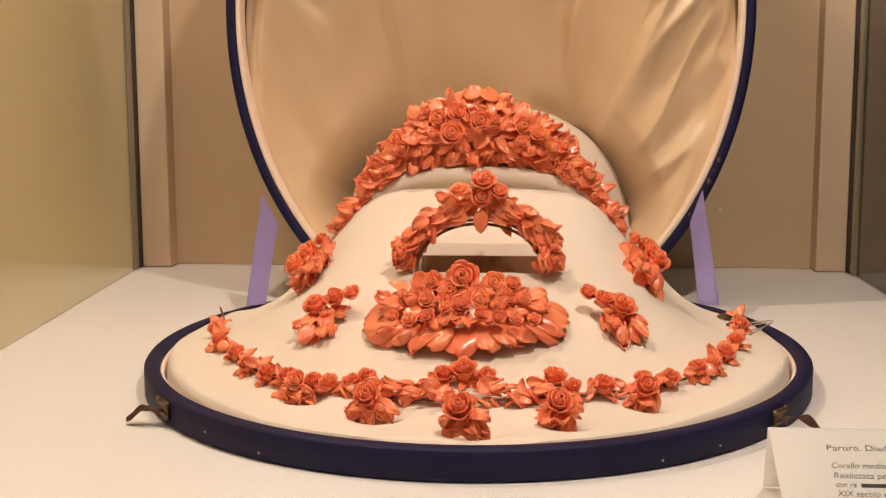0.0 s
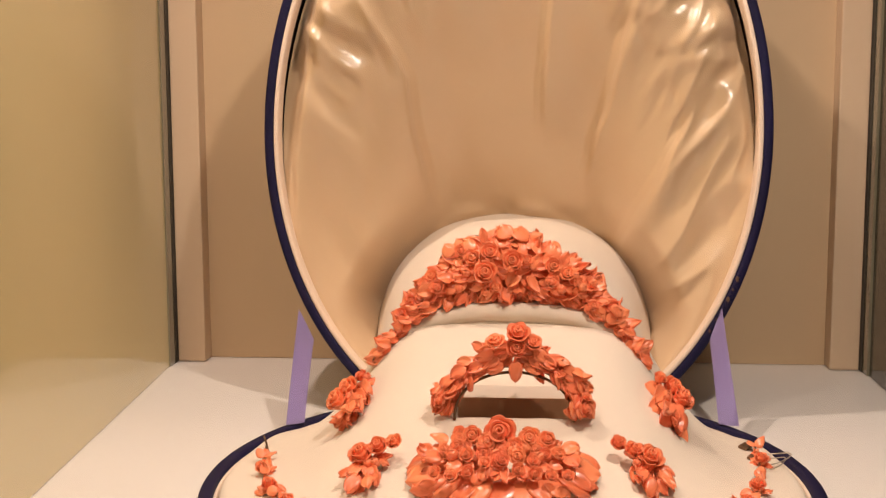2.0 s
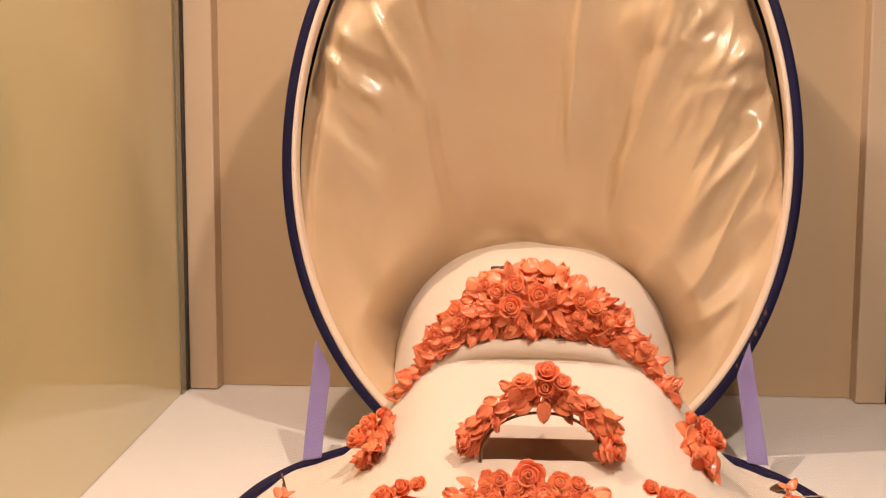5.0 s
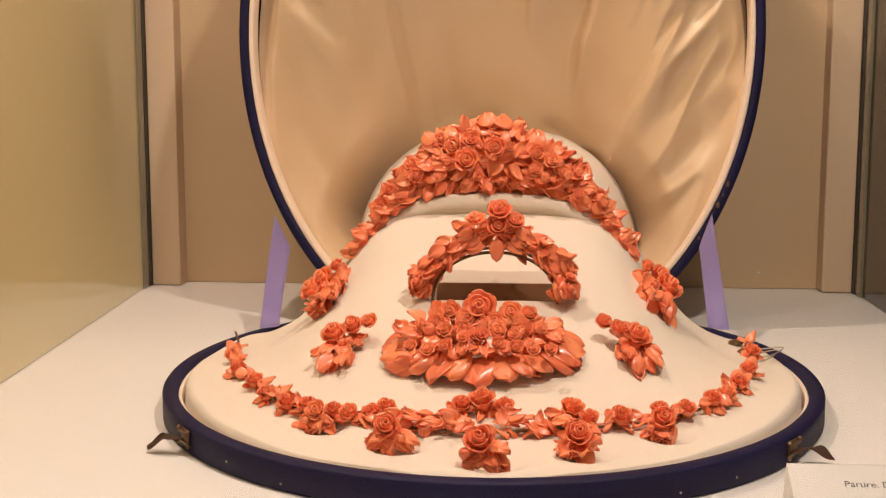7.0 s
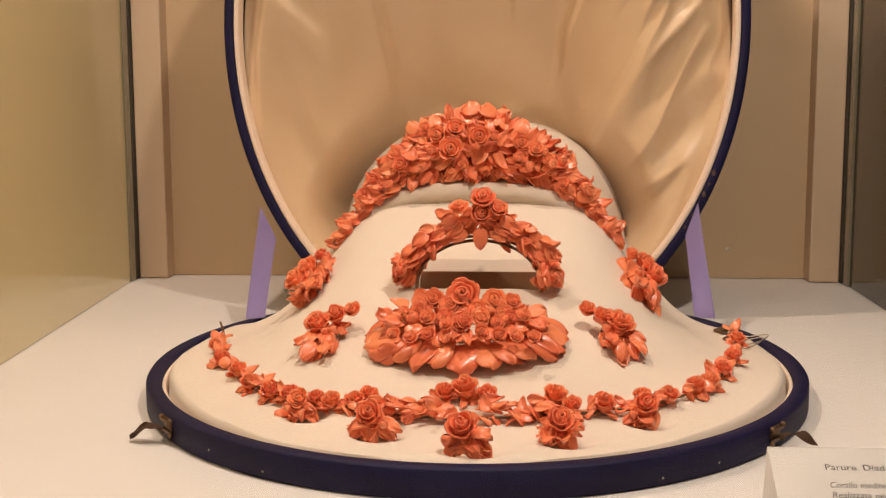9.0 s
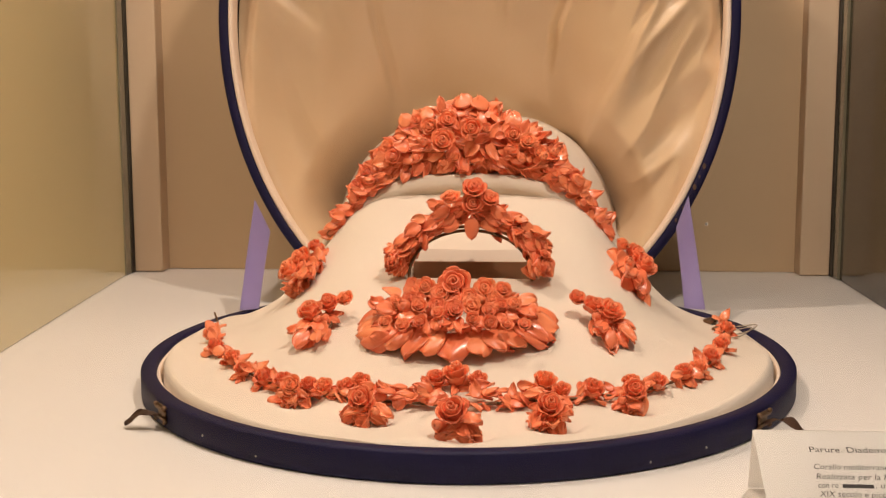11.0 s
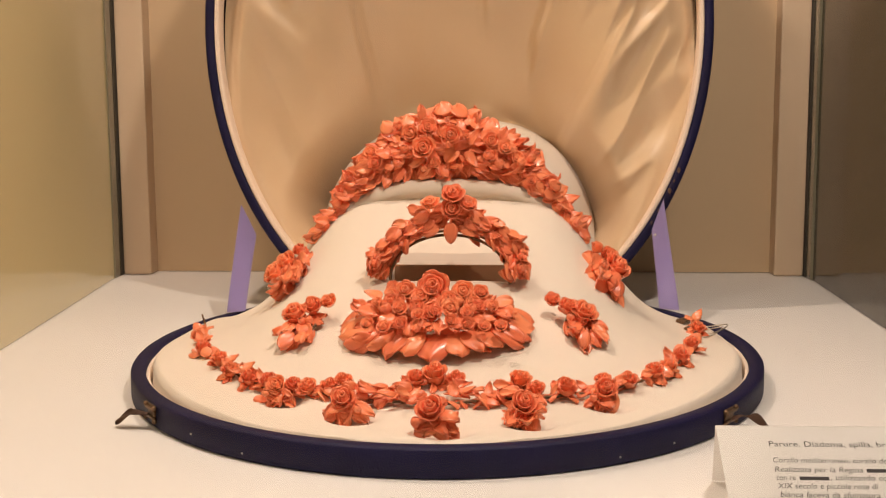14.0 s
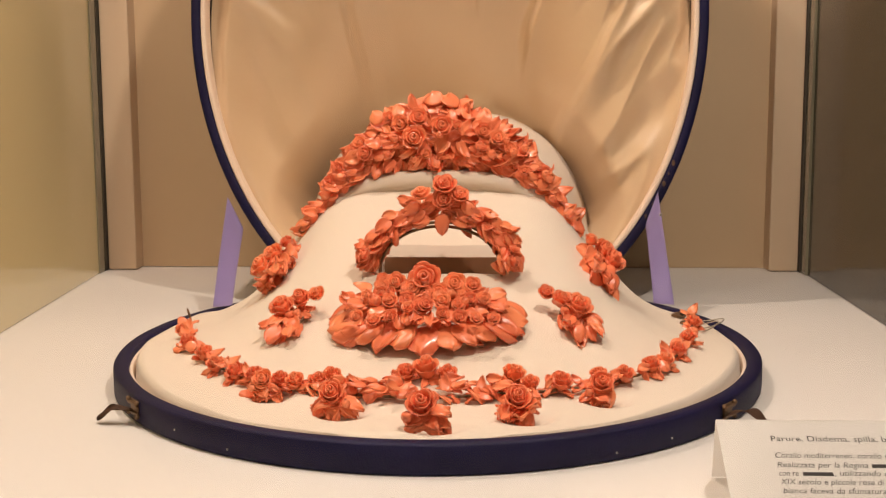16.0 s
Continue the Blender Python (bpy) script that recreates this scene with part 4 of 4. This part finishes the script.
# maker's plate on the cushion behind the diadem
PX, PY = 0.0885, 1.040
p0, n0 = on_cushion(PX, PY, 0.0012)
m = frame_of(p0, n0, (0, 1, 0), 1.0)
bm = box(bmesh.new(), (-0.0235, -0.0120, -0.0006), (0.0235, 0.0120, 0.0006), 0.0004)
bm.transform(m)
plate = part("maker_plate", bm, PLATE, case, "small black plate with worn silver lettering", smooth=False)
for y, h, spans in ((0.0080, 0.0013, ((-0.018, -0.010), (-0.008, 0.008), (0.010, 0.018))), (0.0030, 0.0026, ((-0.015, -0.006), (-0.0045, 0.004), (0.0055, 0.015))),
                    (-0.0015, 0.0012, ((-0.017, -0.004), (-0.002, 0.006), (0.008, 0.017)))):
    for a, b in spans:
        bm = box(bmesh.new(), (a, y - h / 2, 0.0006), (b, y + h / 2, 0.0008))
        bm.transform(m)
        part("letter_bar", bm, SILVERED, plate, smooth=False)
for sx in (-1, 1):
    bm = box(bmesh.new(), (sx * 0.0255 - 0.003, -0.005, -0.0004), (sx * 0.0255 + 0.003, 0.001, 0.001), 0.0006)
    bm.transform(m)
    part("plate_lug", bm, SILVERED, plate, "silvered lug", smooth=False)

# hooks at the ends of the necklace
hx, hy = 0.2575, 0.920
for reach, drop in ((0.021, 0.0), (0.015, -0.012)):
    loop = []
    for k in range(25):
        f = k / 24
        p, n = on_cushion(hx + reach * math.sin(math.pi * f) ** 0.6, hy + 0.012 + drop - 0.026 * f, 0.0008 + 0.0065 * math.sin(math.pi * f))
        loop.append(p)
    part("hook", tube(loop, 0.0004, 6), SILVERED, necklace, "thin wire hook")
p, n = on_cushion(hx - 0.002, hy - 0.004, 0.0015)
bm = box(bmesh.new(), (-0.004, -0.006, -0.001), (0.004, 0.006, 0.001), 0.0005)
bm.transform(frame_of(p, n, (0.4, 1, 0), 1.0))
part("snap", bm, BRONZE, necklace, "dark metal snap", smooth=False)
p, n = on_cushion(hx - 0.004, hy + 0.020, 0.0015)
bm = box(bmesh.new(), (-0.003, -0.006, -0.001), (0.003, 0.006, 0.001), 0.0005)
bm.transform(frame_of(p, n, (0.6, 1, 0), 1.0))
part("snap", bm, BRONZE, necklace, "dark metal snap", smooth=False)
p, n = on_cushion(-0.0620, 0.923, 0.0)
part("eye_pin", tube([p, p + n * 0.004, p + n * 0.009 + Vector((-0.001, 0, 0.001))], 0.0007, 6), BRONZE, necklace, "dark pin")

# ---- caption card ----
CARD_X, CARD_Y, CARD_H, CARD_RUN = 0.2260, 0.6535, 0.0324, 0.0527
card = thing("caption_card", (CARD_X + 0.08, CARD_Y, 0), "folded white caption card printed in grey", "card")
TOP = Vector((CARD_X, CARD_Y, CARD_H))
CARD_DOWN = (Vector((CARD_X, CARD_Y - CARD_RUN, 0.0006)) - TOP).normalized()
CARD_LEN = (Vector((CARD_X, CARD_Y - CARD_RUN, 0.0006)) - TOP).length
BACK_DOWN = Vector((0.003, 0.021, -CARD_H + 0.0006))
CARD_RIGHT = Vector((1, 0, 0))


def sheet(name, top_left, down, label):
    rows = [[top_left + CARD_RIGHT * (0.165 * j / 8) + down * (i / 8) for j in range(9)] for i in range(9)]
    bm = grid(rows)
    bmesh.ops.solidify(bm, geom=bm.faces[:], thickness=0.0004)
    return part(name, bm, PAPER, card, label, smooth=False)


front_leaf = sheet("front_leaf", TOP, CARD_DOWN * CARD_LEN, "printed front of the card")
sheet("back_leaf", TOP + Vector((0, 0.0006, 0)), BACK_DOWN, "yellowed back leaf of the card")
card_face = CARD_RIGHT.cross(-CARD_DOWN)
card_m = Matrix((CARD_RIGHT, -CARD_DOWN, card_face)).transposed().to_4x4()


card_lift = max((v.co - TOP).dot(card_face) for v in front_leaf.data.vertices) + 0.00005


def letters(text, shear, bold):
    cu = bpy.data.curves.new("line", "FONT")
    cu.body, cu.size, cu.shear, cu.offset, cu.extrude, cu.resolution_u = text, 1.0, shear, bold, 0.004, 3
    ob = new("line_source", cu)
    me = bpy.data.meshes.new_from_object(ob.evaluated_get(bpy.context.evaluated_depsgraph_get()))
    bpy.data.objects.remove(ob)
    return me, max(v.co.x for v in me.vertices)


def printed(text, x, down, known, width, size, shear, parent, bold=0.0):
    """A line of type; the words in known are width metres long."""
    wide = width / letters(known, shear, bold)[1]
    me, full = letters(text, shear, bold)
    m = card_m.copy()
    m.translation = TOP + CARD_RIGHT * x + CARD_DOWN * down + card_face * card_lift
    me.transform(m @ Matrix.Diagonal((wide, size, 0.004, 1)))
    me.materials.clear()
    link("printed_line", me, INK, parent)
    return x + full * wide


def bar(x, down, width, height, parent):
    bm = box(bmesh.new(), (0, 0, 0), (width, height, 0.00006))
    m = card_m.copy()
    m.translation = TOP + CARD_RIGHT * x + CARD_DOWN * down + card_face * card_lift
    bm.transform(m)
    part("printed_bar", bm, INK, parent, smooth=False)


L = 0.0207
printed("Parure. Diadema, spilla, br", L, 0.0116, "Parure. Diadema, spilla,", 0.0433, 0.0043, 0.0, front_leaf)
printed("Corallo mediterraneo, corallo de", L, 0.0205, "Corallo mediterraneo,", 0.0318, 0.0041, 0.28, front_leaf)
printed("Realizzata per la Regina", L, 0.0255, "Realizzata per la Regina", 0.0363, 0.0041, 0.28, front_leaf)
bar(0.0585, 0.0255, 0.0105, 0.0019, front_leaf)
printed("con re", L, 0.0299, "con re", 0.0081, 0.0041, 0.28, front_leaf)
bar(0.0304, 0.0299, 0.0120, 0.0019, front_leaf)
printed(", utilizzando co", 0.0427, 0.0297, ", utilizzando", 0.0184, 0.0041, 0.28, front_leaf)
printed("XIX secolo e piccole rose di", L, 0.0343, "XIX secolo e piccole rose di", 0.0406, 0.0041, 0.28, front_leaf)
printed("bianca faceva da sfumatura", L, 0.0388, "bianca faceva da sfumatura", 0.0403, 0.0041, 0.28, front_leaf)

# ---- front glass with a little dust ----
CLEAR = bpy.data.materials.new("clear_glass")
CLEAR.use_nodes = True
clear_b = CLEAR.node_tree.nodes["Principled BSDF"]
clear_b.inputs["Transmission Weight"].default_value, clear_b.inputs["Roughness"].default_value, clear_b.inputs["IOR"].default_value = 1.0, 0.0, 1.45
glass = part("window_front", box(bmesh.new(), (-0.18, 0.4504, 0.0005), (0.40, 0.4524, 0.919)), CLEAR, smooth=False)
tagged(glass, "clear front glass of the showcase with a few dust specks", "glass pane", kind="structure")
glass.visible_shadow = False
DUST = material("pale_dust", (0.55, 0.50, 0.44), 0.9, 0.1, 300)
for place, size in (((0.1736, 0.1403), (0.0004, 0.0004, 0)), ((0.1617, 0.3254), (0.0003, 0.0014, -0.5)), ((0.1698, 0.2946), (0.0011, 0.00025, -0.4))):
    bm = bmesh.new()
    bmesh.ops.create_icosphere(bm, subdivisions=2, radius=1.0)
    for v in bm.verts:
        v.co *= 1 + 0.25 * noise.noise(v.co * 2.0)
    bm.transform(Matrix.Translation((place[0], 0.4501, place[1])) @ Matrix.Rotation(size[2], 4, "Y") @ Matrix.Diagonal((size[0], 0.0002, size[1], 1)))
    part("dust_speck", bm, DUST, glass)
